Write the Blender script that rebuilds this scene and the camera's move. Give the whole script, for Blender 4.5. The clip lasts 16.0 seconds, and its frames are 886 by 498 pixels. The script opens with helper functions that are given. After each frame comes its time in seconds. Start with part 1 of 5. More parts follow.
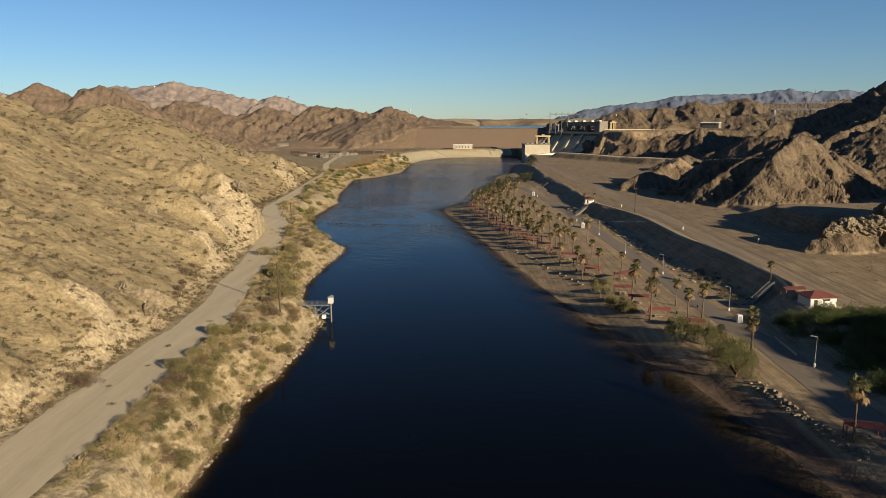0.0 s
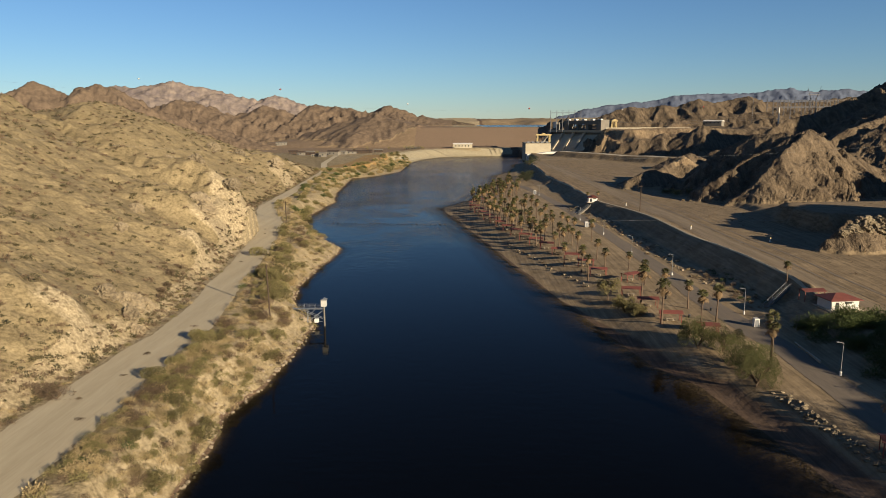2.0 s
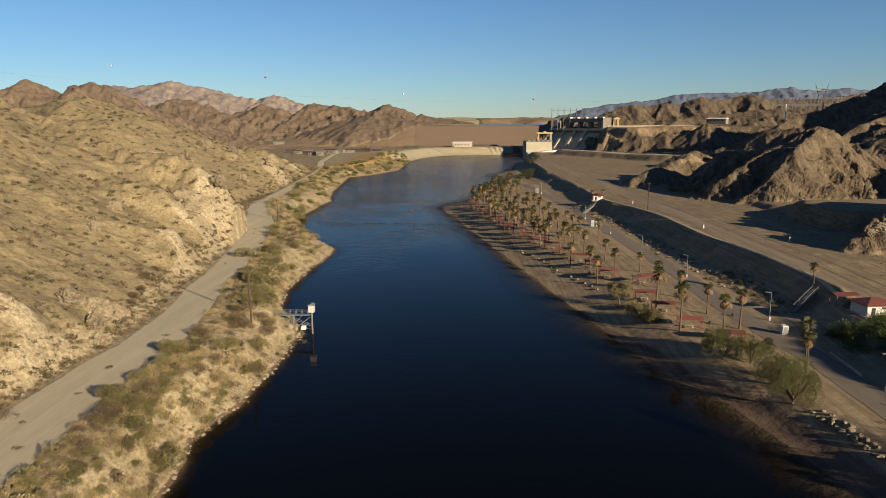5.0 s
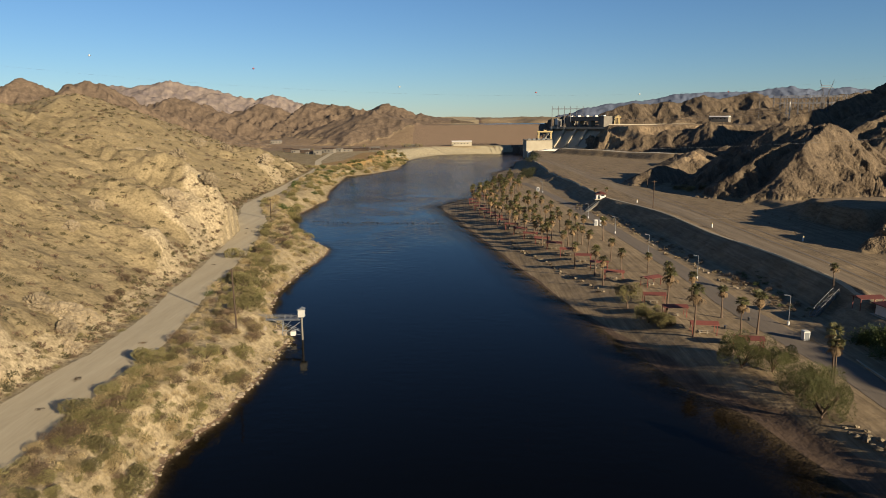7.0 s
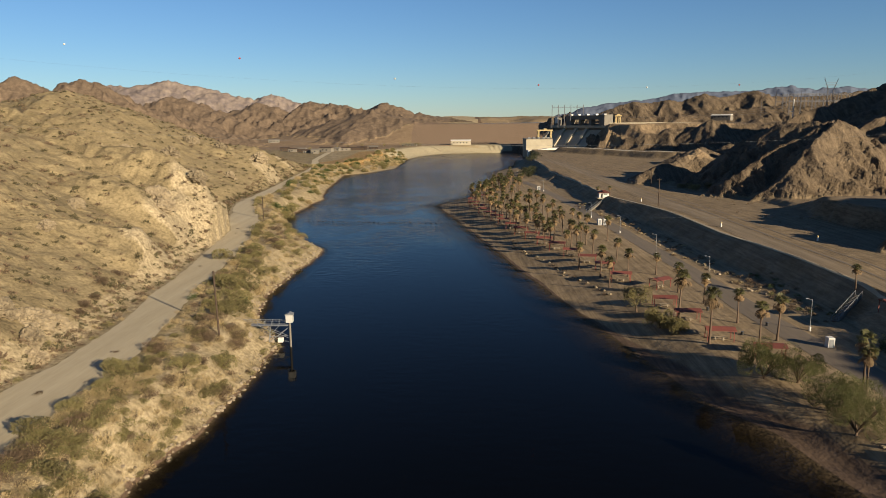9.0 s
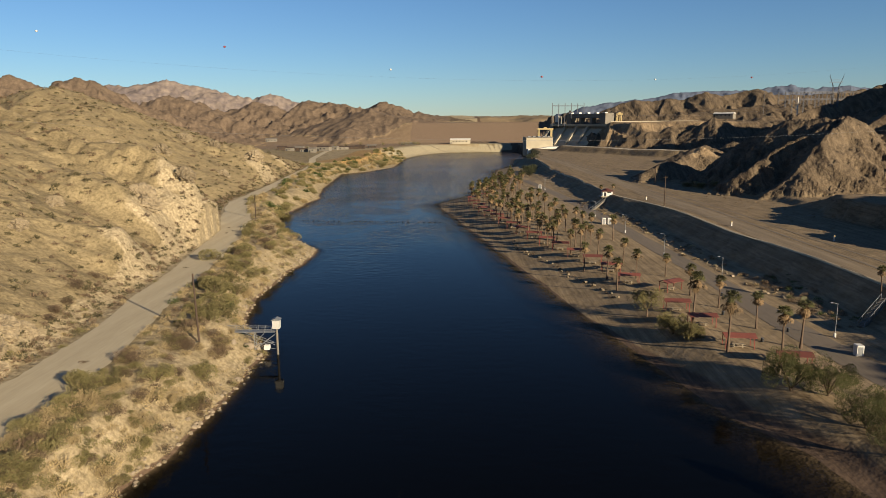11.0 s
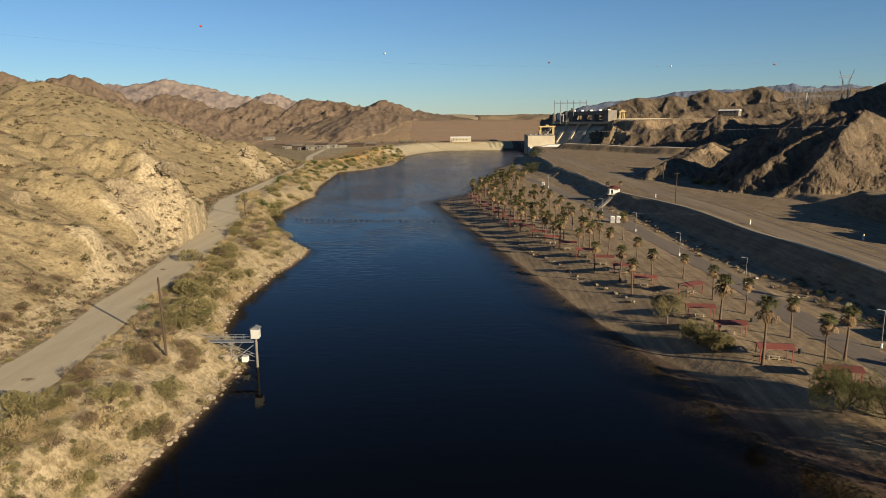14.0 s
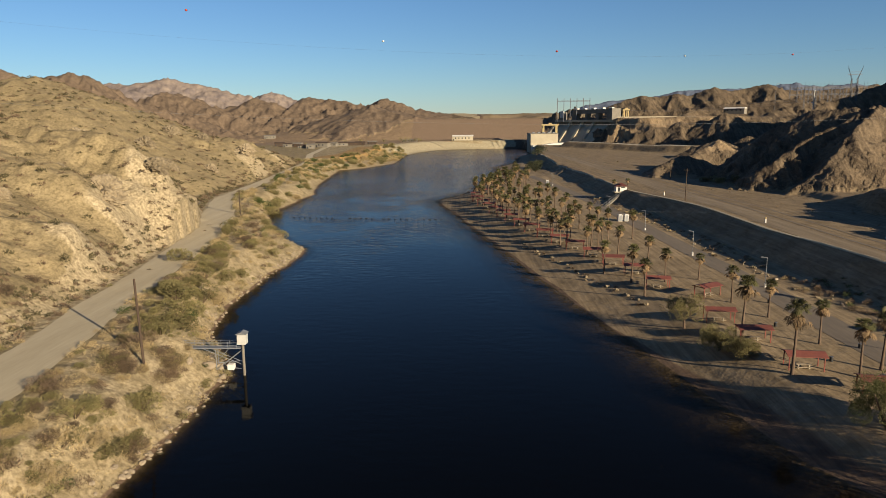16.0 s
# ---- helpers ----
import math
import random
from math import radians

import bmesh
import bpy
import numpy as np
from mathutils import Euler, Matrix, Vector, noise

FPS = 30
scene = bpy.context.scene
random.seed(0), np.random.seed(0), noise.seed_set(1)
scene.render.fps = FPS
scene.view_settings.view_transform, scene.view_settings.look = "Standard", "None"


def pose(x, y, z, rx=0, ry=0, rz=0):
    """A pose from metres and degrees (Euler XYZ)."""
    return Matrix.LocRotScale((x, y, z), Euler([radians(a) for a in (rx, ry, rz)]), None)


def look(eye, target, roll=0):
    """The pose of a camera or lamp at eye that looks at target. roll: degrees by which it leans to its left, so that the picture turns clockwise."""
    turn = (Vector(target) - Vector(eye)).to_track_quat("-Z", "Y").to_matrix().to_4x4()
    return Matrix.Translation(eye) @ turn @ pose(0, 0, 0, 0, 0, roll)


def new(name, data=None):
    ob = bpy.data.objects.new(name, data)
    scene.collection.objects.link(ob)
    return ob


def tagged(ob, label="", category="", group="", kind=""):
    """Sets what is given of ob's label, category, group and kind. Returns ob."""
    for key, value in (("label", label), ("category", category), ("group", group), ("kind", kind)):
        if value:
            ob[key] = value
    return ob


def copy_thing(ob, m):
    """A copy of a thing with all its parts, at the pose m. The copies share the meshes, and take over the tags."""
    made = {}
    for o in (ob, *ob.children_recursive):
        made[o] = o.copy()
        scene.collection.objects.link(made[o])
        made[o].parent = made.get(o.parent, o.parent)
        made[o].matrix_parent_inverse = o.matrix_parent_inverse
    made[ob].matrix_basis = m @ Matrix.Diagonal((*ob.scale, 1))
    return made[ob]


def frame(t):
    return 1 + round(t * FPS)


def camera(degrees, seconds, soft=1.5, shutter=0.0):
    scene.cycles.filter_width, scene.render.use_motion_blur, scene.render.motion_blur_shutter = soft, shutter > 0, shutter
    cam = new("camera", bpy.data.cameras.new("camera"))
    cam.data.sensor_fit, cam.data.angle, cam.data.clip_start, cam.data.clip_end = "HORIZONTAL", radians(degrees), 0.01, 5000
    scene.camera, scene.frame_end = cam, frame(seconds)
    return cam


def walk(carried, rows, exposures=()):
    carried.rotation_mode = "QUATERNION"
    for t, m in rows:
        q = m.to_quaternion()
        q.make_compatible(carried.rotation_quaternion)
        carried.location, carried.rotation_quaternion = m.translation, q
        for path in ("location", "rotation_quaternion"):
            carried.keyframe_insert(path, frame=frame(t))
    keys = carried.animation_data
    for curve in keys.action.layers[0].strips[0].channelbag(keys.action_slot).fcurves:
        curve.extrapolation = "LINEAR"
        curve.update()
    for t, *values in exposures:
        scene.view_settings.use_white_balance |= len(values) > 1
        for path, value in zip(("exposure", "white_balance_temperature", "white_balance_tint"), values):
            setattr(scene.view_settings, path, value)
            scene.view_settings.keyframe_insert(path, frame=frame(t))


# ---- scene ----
cam = camera(66.0, 16.0, soft=0.6)
PATH = [
    (0, (0.462, 1.899, 56.423), (0.320, 11.727, 54.582), -0.23),
    (0.5, (0.465, 4.395, 55.966), (0.325, 14.223, 54.124), -0.24),
    (1, (0.475, 6.876, 55.514), (0.335, 16.704, 53.671), -0.25),
    (1.5, (0.492, 9.345, 55.065), (0.352, 19.173, 53.222), -0.27),
    (2, (0.515, 11.806, 54.621), (0.374, 21.634, 52.778), -0.28),
    (2.5, (0.543, 14.261, 54.179), (0.402, 24.089, 52.336), -0.29),
    (3, (0.576, 16.712, 53.741), (0.435, 26.540, 51.898), -0.31),
    (3.5, (0.614, 19.163, 53.305), (0.472, 28.991, 51.463), -0.32),
    (4, (0.655, 21.614, 52.872), (0.514, 31.442, 51.030), -0.33),
    (6.5, (0.904, 33.918, 50.737), (0.768, 43.746, 48.894), -0.39),
    (7, (0.958, 36.393, 50.314), (0.825, 46.220, 48.470), -0.41),
    (7.5, (1.012, 38.871, 49.892), (0.882, 48.699, 48.048), -0.42),
    (8, (1.066, 41.354, 49.470), (0.938, 51.181, 47.626), -0.43),
    (8.5, (1.118, 43.838, 49.049), (0.994, 53.666, 47.204), -0.44),
    (9, (1.170, 46.324, 48.627), (1.048, 56.152, 46.782), -0.45),
    (11.5, (1.387, 58.698, 46.508), (1.275, 68.525, 44.660), -0.48),
    (12, (1.418, 61.143, 46.080), (1.307, 70.970, 44.232), -0.49),
    (12.5, (1.444, 63.571, 45.650), (1.333, 73.398, 43.801), -0.49),
    (13, (1.465, 65.977, 45.218), (1.352, 75.803, 43.367), -0.50),
    (13.5, (1.479, 68.357, 44.784), (1.364, 78.183, 42.931), -0.50),
    (14, (1.487, 70.707, 44.347), (1.367, 80.533, 42.493), -0.50),
    (14.5, (1.487, 73.022, 43.906), (1.362, 82.847, 42.050), -0.50),
    (15, (1.479, 75.296, 43.463), (1.348, 85.121, 41.605), -0.50),
    (15.5, (1.463, 77.524, 43.015), (1.325, 87.349, 41.157), -0.50),
    (16, (1.438, 79.700, 42.564), (1.290, 89.525, 40.704), -0.50),
]
walk(cam, [(t, look(eye, target, roll)) for t, eye, target, roll in PATH], exposures=[(0, 1.2, 6300, 11), (16, 1.2, 6300, 11)])

# ---- world, sun ----
SUN_ELEV, SUN_AZ = 17.0, 136.0          # azimuth from north (+y) towards east (+x)
world = bpy.data.worlds.new("desert_sky")
scene.world = world
world.use_nodes = True
wn = world.node_tree.nodes
sky = wn.new("ShaderNodeTexSky")
sky.sky_type, sky.sun_disc = "NISHITA", False
sky.sun_elevation, sky.sun_rotation = radians(SUN_ELEV), radians(SUN_AZ)
sky.altitude, sky.air_density, sky.dust_density, sky.ozone_density = 200, 1.0, 0.0, 4.0
wn["Background"].inputs["Strength"].default_value = 0.037
tint = wn.new("ShaderNodeMix")
tint.data_type, tint.blend_type = "RGBA", "MULTIPLY"
tint.inputs[0].default_value, tint.inputs[7].default_value = 1.0, (0.845, 0.98, 1.11, 1)
world.node_tree.links.new(sky.outputs["Color"], tint.inputs[6])
world.node_tree.links.new(tint.outputs[2], wn["Background"].inputs["Color"])
sun = new("sun", bpy.data.lights.new("sun", "SUN"))
sun.data.energy, sun.data.angle, sun.data.color = 5.0, radians(0.55), (1.0, 0.83, 0.58)
sa, se = radians(SUN_AZ), radians(SUN_ELEV)
sun_way = Vector((math.sin(sa) * math.cos(se), math.cos(sa) * math.cos(se), math.sin(se)))
sun.matrix_world = look(sun_way * 500, (0, 0, 0))

# ---- materials ----
def mat(name, color, color2=None, rough=0.85, scale=0.3, fine=6.0, bump=0.3, dist=0.05, metal=0.0, vary=0.0, contrast=(0.35, 0.65), coords="Object", trans=0.0, stretch=None):
    """A surface of two colours mixed by coarse and fine noise, with fine relief."""
    m = bpy.data.materials.new(name)
    m.use_nodes = True
    nt = m.node_tree
    n, l = nt.nodes, nt.links
    p = n["Principled BSDF"]
    p.inputs["Roughness"].default_value, p.inputs["Metallic"].default_value = rough, metal
    p.inputs["Specular IOR Level"].default_value = 0.3
    tc = n.new("ShaderNodeTexCoord")
    a = n.new("ShaderNodeTexNoise")
    a.inputs["Scale"].default_value, a.inputs["Detail"].default_value, a.inputs["Roughness"].default_value = scale, 8, 0.65
    b = n.new("ShaderNodeTexNoise")
    b.inputs["Scale"].default_value, b.inputs["Detail"].default_value = fine, 4
    place = tc.outputs[coords]
    if stretch:
        mp = n.new("ShaderNodeMapping")
        mp.inputs["Scale"].default_value = stretch
        l.new(place, mp.inputs["Vector"])
        place = mp.outputs[0]
    for t in (a, b):
        l.new(place, t.inputs["Vector"])
    mixed = n.new("ShaderNodeMath")
    mixed.operation = "MULTIPLY_ADD"
    l.new(b.outputs["Fac"], mixed.inputs[0])
    mixed.inputs[1].default_value = 0.4
    add = n.new("ShaderNodeMath")
    add.operation, add.inputs[1].default_value = "MULTIPLY", 0.6
    l.new(a.outputs["Fac"], add.inputs[0])
    l.new(add.outputs[0], mixed.inputs[2])
    ramp = n.new("ShaderNodeValToRGB")
    c2 = color2 or tuple(v * 0.65 for v in color)
    ramp.color_ramp.elements[0].position, ramp.color_ramp.elements[1].position = contrast
    ramp.color_ramp.elements[0].color, ramp.color_ramp.elements[1].color = (*c2, 1), (*color, 1)
    l.new(mixed.outputs[0], ramp.inputs["Fac"])
    out = ramp.outputs["Color"]
    if vary:
        info = n.new("ShaderNodeObjectInfo")
        hsv = n.new("ShaderNodeHueSaturation")
        mr = n.new("ShaderNodeMapRange")
        mr.inputs["To Min"].default_value, mr.inputs["To Max"].default_value = 1 - vary, 1 + vary
        l.new(info.outputs["Random"], mr.inputs["Value"])
        l.new(mr.outputs["Result"], hsv.inputs["Value"])
        l.new(out, hsv.inputs["Color"])
        out = hsv.outputs["Color"]
    l.new(out, p.inputs["Base Color"])
    if bump:
        bu = n.new("ShaderNodeBump")
        bu.inputs["Strength"].default_value, bu.inputs["Distance"].default_value = bump, dist
        l.new(mixed.outputs[0], bu.inputs["Height"])
        l.new(bu.outputs["Normal"], p.inputs["Normal"])
    if trans:
        tr = n.new("ShaderNodeBsdfTranslucent")
        ms = n.new("ShaderNodeMixShader")
        ms.inputs[0].default_value = trans
        l.new(out, tr.inputs["Color"])
        l.new(p.outputs[0], ms.inputs[1])
        l.new(tr.outputs[0], ms.inputs[2])
        l.new(ms.outputs[0], n["Material Output"].inputs["Surface"])
    return m


def ground_material():
    """Desert soil; float masks on the mesh say where sand, pale cuts, dark rock, dry fields and gravel lie."""
    m = bpy.data.materials.new("desert_ground")
    m.use_nodes = True
    nt = m.node_tree
    n, l = nt.nodes, nt.links
    p = n["Principled BSDF"]
    p.inputs["Roughness"].default_value, p.inputs["Specular IOR Level"].default_value = 0.95, 0.15
    tc = n.new("ShaderNodeTexCoord")

    def noisy(scale, detail=8, rough=0.6):
        t = n.new("ShaderNodeTexNoise")
        t.inputs["Scale"].default_value, t.inputs["Detail"].default_value, t.inputs["Roughness"].default_value = scale, detail, rough
        l.new(tc.outputs["Object"], t.inputs["Vector"])
        return t.outputs["Fac"]

    def ramp(fac, a, b, lo, hi):
        r = n.new("ShaderNodeValToRGB")
        r.color_ramp.elements[0].position, r.color_ramp.elements[1].position = lo, hi
        r.color_ramp.elements[0].color, r.color_ramp.elements[1].color = (*a, 1), (*b, 1)
        l.new(fac, r.inputs["Fac"])
        return r.outputs["Color"]

    def mix(fac, a, b, mode="MIX"):
        x = n.new("ShaderNodeMix")
        x.data_type, x.blend_type = "RGBA", mode
        if isinstance(fac, float):
            x.inputs[0].default_value = fac
        else:
            l.new(fac, x.inputs[0])
        l.new(a, x.inputs[6])
        l.new(b, x.inputs[7])
        return x.outputs[2]

    def mask(name, edge=0.5):
        a = n.new("ShaderNodeAttribute")
        a.attribute_name = name
        w = n.new("ShaderNodeMath")
        w.operation = "MULTIPLY_ADD"
        l.new(mid, w.inputs[0])
        w.inputs[1].default_value = edge
        l.new(a.outputs["Fac"], w.inputs[2])
        r = n.new("ShaderNodeMapRange")
        r.interpolation_type = "SMOOTHSTEP"
        r.inputs["From Min"].default_value, r.inputs["From Max"].default_value = 0.35 + edge * 0.5, 0.65 + edge * 0.5
        l.new(w.outputs[0], r.inputs["Value"])
        return r.outputs["Result"]

    big, mid, fine, grit = noisy(0.02), noisy(0.16), noisy(1.3, 6, 0.7), noisy(7.0, 3)
    col = ramp(mid, (0.135, 0.105, 0.057), (0.235, 0.184, 0.102), 0.3, 0.7)
    col = mix(mask("pale"), col, ramp(fine, (0.225, 0.178, 0.108), (0.315, 0.256, 0.16), 0.3, 0.7))
    col = mix(mask("sand", 0.3), col, ramp(mid, (0.168, 0.124, 0.072), (0.262, 0.196, 0.118), 0.3, 0.7))
    col = mix(mask("flat", 0.3), col, ramp(mid, (0.135, 0.1, 0.06), (0.205, 0.153, 0.092), 0.3, 0.7))
    strata = n.new("ShaderNodeMapping")
    strata.inputs["Rotation"].default_value = (radians(20), radians(-32), radians(25))
    strata.inputs["Scale"].default_value = (0.3, 0.045, 0.06)
    l.new(tc.outputs["Object"], strata.inputs["Vector"])
    beds = n.new("ShaderNodeTexNoise")
    beds.inputs["Scale"].default_value, beds.inputs["Detail"].default_value, beds.inputs["Roughness"].default_value, beds.inputs["Distortion"].default_value = 1.0, 9, 0.68, 0.6
    l.new(strata.outputs[0], beds.inputs["Vector"])
    rocks = ramp(beds.outputs["Fac"], (0.032, 0.024, 0.017), (0.155, 0.116, 0.075), 0.36, 0.64)
    col = mix(mask("brown"), col, mix(0.35, rocks, ramp(mid, (0.05, 0.036, 0.023), (0.2, 0.147, 0.09), 0.32, 0.68)))
    col = mix(mask("tan", 0.6), col, ramp(beds.outputs["Fac"], (0.175, 0.122, 0.07), (0.3, 0.218, 0.128), 0.36, 0.62))
    col = mix(mask("brown2"), col, ramp(mid, (0.082, 0.06, 0.042), (0.155, 0.113, 0.077), 0.3, 0.7))
    col = mix(mask("plain"), col, ramp(mid, (0.155, 0.108, 0.066), (0.225, 0.162, 0.1), 0.3, 0.7))
    col = mix(mask("scrub"), col, ramp(fine, (0.17, 0.11, 0.045), (0.3, 0.19, 0.075), 0.3, 0.7))
    # damp sand; its wide near band also darkens in the tree shade
    col = mix(mask("wet_shade", 0.3), col, ramp(mid, (0.075, 0.05, 0.033), (0.13, 0.088, 0.058), 0.3, 0.7))
    col = mix(mask("riprap", 0.2), col, ramp(fine, (0.125, 0.088, 0.06), (0.185, 0.132, 0.09), 0.3, 0.7))
    col = mix(mask("concrete", 0.15), col, ramp(fine, (0.21, 0.18, 0.115), (0.29, 0.25, 0.17), 0.3, 0.7))
    # far ranges: mauve and blue-grey carry distance haze in the base colour
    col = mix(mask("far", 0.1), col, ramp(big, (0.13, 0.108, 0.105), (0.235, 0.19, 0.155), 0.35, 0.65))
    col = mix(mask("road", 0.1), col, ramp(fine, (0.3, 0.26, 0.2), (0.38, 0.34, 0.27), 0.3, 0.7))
    # right range: blue air haze painted into the rock colour
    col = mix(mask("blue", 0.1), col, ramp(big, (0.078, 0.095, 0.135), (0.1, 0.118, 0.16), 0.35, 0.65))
    speck = ramp(fine, (0.42, 0.4, 0.36), (1.2, 1.2, 1.2), 0.36, 0.58)
    rock_mask = n.new("ShaderNodeAttribute")
    rock_mask.attribute_name = "brown"
    calm_mask = n.new("ShaderNodeAttribute")
    calm_mask.attribute_name = "calm"
    amount = n.new("ShaderNodeMath")
    amount.operation = "MULTIPLY_ADD"
    l.new(calm_mask.outputs["Fac"], amount.inputs[0])
    amount.inputs[1].default_value, amount.inputs[2].default_value = -0.45, 0.7
    more = n.new("ShaderNodeMath")
    more.operation = "MULTIPLY_ADD"
    l.new(rock_mask.outputs["Fac"], more.inputs[0])
    more.inputs[1].default_value = 0.28
    l.new(amount.outputs[0], more.inputs[2])
    flecks = n.new("ShaderNodeMath")
    flecks.operation, flecks.inputs[1].default_value = "MULTIPLY_ADD", -0.45
    l.new(rock_mask.outputs["Fac"], flecks.inputs[0])
    l.new(more.outputs[0], flecks.inputs[2])
    col = mix(flecks.outputs[0], col, mix(0.9, col, speck, "MULTIPLY"))
    # wheel marks and drag lines along the flats
    turned = n.new("ShaderNodeMapping")
    turned.inputs["Rotation"].default_value = (0, 0, radians(-11))
    turned.inputs["Scale"].default_value = (1.1, 0.03, 1.0)
    l.new(tc.outputs["Object"], turned.inputs["Vector"])
    lines = n.new("ShaderNodeTexNoise")
    lines.inputs["Scale"].default_value, lines.inputs["Detail"].default_value, lines.inputs["Roughness"].default_value = 1.0, 5, 0.7
    l.new(turned.outputs[0], lines.inputs["Vector"])
    drag = ramp(lines.outputs["Fac"], (0.62, 0.61, 0.6), (1.16, 1.15, 1.13), 0.38, 0.6)
    dragged = n.new("ShaderNodeMath")
    dragged.operation, dragged.inputs[1].default_value = "MULTIPLY", 0.75
    l.new(calm_mask.outputs["Fac"], dragged.inputs[0])
    col = mix(dragged.outputs[0], col, mix(1.0, col, drag, "MULTIPLY"))
    grain = ramp(grit, (0.8, 0.8, 0.8), (1.15, 1.15, 1.15), 0.35, 0.65)
    col = mix(0.7, col, mix(1.0, col, grain, "MULTIPLY"))
    l.new(col, p.inputs["Base Color"])
    rocky = noisy(0.36, 7, 0.66)
    h = n.new("ShaderNodeMath")
    h.operation = "MULTIPLY_ADD"
    l.new(rocky, h.inputs[0])
    h.inputs[1].default_value = 1.8
    chunks = n.new("ShaderNodeTexVoronoi")
    chunks.inputs["Scale"].default_value = 0.55
    l.new(tc.outputs["Object"], chunks.inputs["Vector"])
    chips = n.new("ShaderNodeTexVoronoi")
    chips.inputs["Scale"].default_value = 1.7
    l.new(tc.outputs["Object"], chips.inputs["Vector"])
    stones = n.new("ShaderNodeMath")
    stones.operation, stones.inputs[1].default_value = "MULTIPLY_ADD", 0.45
    l.new(chips.outputs["Distance"], stones.inputs[0])
    l.new(chunks.outputs["Distance"], stones.inputs[2])
    l.new(stones.outputs[0], h.inputs[2])
    bu = n.new("ShaderNodeBump")
    bu.inputs["Distance"].default_value = 1.0
    firm = n.new("ShaderNodeMath")
    firm.operation, firm.inputs[1].default_value, firm.inputs[2].default_value = "MULTIPLY_ADD", 0.42, 0.26
    l.new(rock_mask.outputs["Fac"], firm.inputs[0])
    soft = n.new("ShaderNodeMath")
    soft.operation, soft.inputs[1].default_value = "MULTIPLY_ADD", -0.16
    l.new(calm_mask.outputs["Fac"], soft.inputs[0])
    l.new(firm.outputs[0], soft.inputs[2])
    l.new(soft.outputs[0], bu.inputs["Strength"])
    l.new(h.outputs[0], bu.inputs["Height"])
    l.new(bu.outputs["Normal"], p.inputs["Normal"])
    return m


def water_material():
    """Clear dark river water: gloss by angle, and the bed showing through where it is shallow (mask "depth", in metres)."""
    m = bpy.data.materials.new("river_water")
    m.use_nodes = True
    n, l = m.node_tree.nodes, m.node_tree.links
    p = n["Principled BSDF"]
    p.inputs["Base Color"].default_value = (0.0014, 0.0014, 0.0013, 1)
    p.inputs["Roughness"].default_value, p.inputs["IOR"].default_value = 0.05, 1.118
    tc = n.new("ShaderNodeTexCoord")
    mp = n.new("ShaderNodeMapping")
    mp.inputs["Scale"].default_value = (0.5, 1.0, 1.0)
    l.new(tc.outputs["Object"], mp.inputs["Vector"])
    a = n.new("ShaderNodeTexNoise")
    a.inputs["Scale"].default_value, a.inputs["Detail"].default_value = 0.5, 5
    b = n.new("ShaderNodeTexNoise")
    b.inputs["Scale"].default_value, b.inputs["Detail"].default_value, b.inputs["Distortion"].default_value = 0.02, 5, 1.4
    l.new(mp.outputs[0], a.inputs["Vector"])
    l.new(tc.outputs["Object"], b.inputs["Vector"])
    r = n.new("ShaderNodeMapRange")
    r.inputs["From Min"].default_value, r.inputs["From Max"].default_value = 0.36, 0.62
    r.inputs["To Min"].default_value, r.inputs["To Max"].default_value = 0.3, 1.0
    l.new(b.outputs["Fac"], r.inputs["Value"])
    xyz = n.new("ShaderNodeSeparateXYZ")
    l.new(tc.outputs["Object"], xyz.inputs[0])
    swift = n.new("ShaderNodeMapRange")
    swift.inputs["From Min"].default_value, swift.inputs["From Max"].default_value = 230, 620
    swift.inputs["To Min"].default_value, swift.inputs["To Max"].default_value = 0.05, 1.0
    l.new(xyz.outputs["Y"], swift.inputs["Value"])
    chop = n.new("ShaderNodeMapRange")
    chop.inputs["From Min"].default_value, chop.inputs["From Max"].default_value = 180, 640
    chop.inputs["To Min"].default_value, chop.inputs["To Max"].default_value = 0.05, 0.13
    l.new(xyz.outputs["Y"], chop.inputs["Value"])
    l.new(chop.outputs["Result"], p.inputs["Roughness"])
    amount = n.new("ShaderNodeMath")
    amount.operation = "MULTIPLY"
    l.new(r.outputs["Result"], amount.inputs[0])
    l.new(swift.outputs["Result"], amount.inputs[1])
    bu = n.new("ShaderNodeBump")
    bu.inputs["Distance"].default_value = 0.9
    l.new(amount.outputs[0], bu.inputs["Strength"])
    l.new(a.outputs["Fac"], bu.inputs["Height"])
    l.new(bu.outputs["Normal"], p.inputs["Normal"])
    d = n.new("ShaderNodeAttribute")
    d.attribute_name = "depth"
    e = n.new("ShaderNodeMath")
    e.operation = "POWER"
    e.inputs[0].default_value = 0.16
    l.new(d.outputs["Fac"], e.inputs[1])
    f = n.new("ShaderNodeMath")
    f.operation, f.inputs[1].default_value = "MULTIPLY", 0.95
    l.new(e.outputs[0], f.inputs[0])
    tr = n.new("ShaderNodeBsdfTransparent")
    tr.inputs["Color"].default_value = (0.82, 0.84, 0.78, 1)
    ms = n.new("ShaderNodeMixShader")
    l.new(f.outputs[0], ms.inputs[0])
    l.new(p.outputs[0], ms.inputs[1])
    l.new(tr.outputs[0], ms.inputs[2])
    l.new(ms.outputs[0], n["Material Output"].inputs["Surface"])
    return m


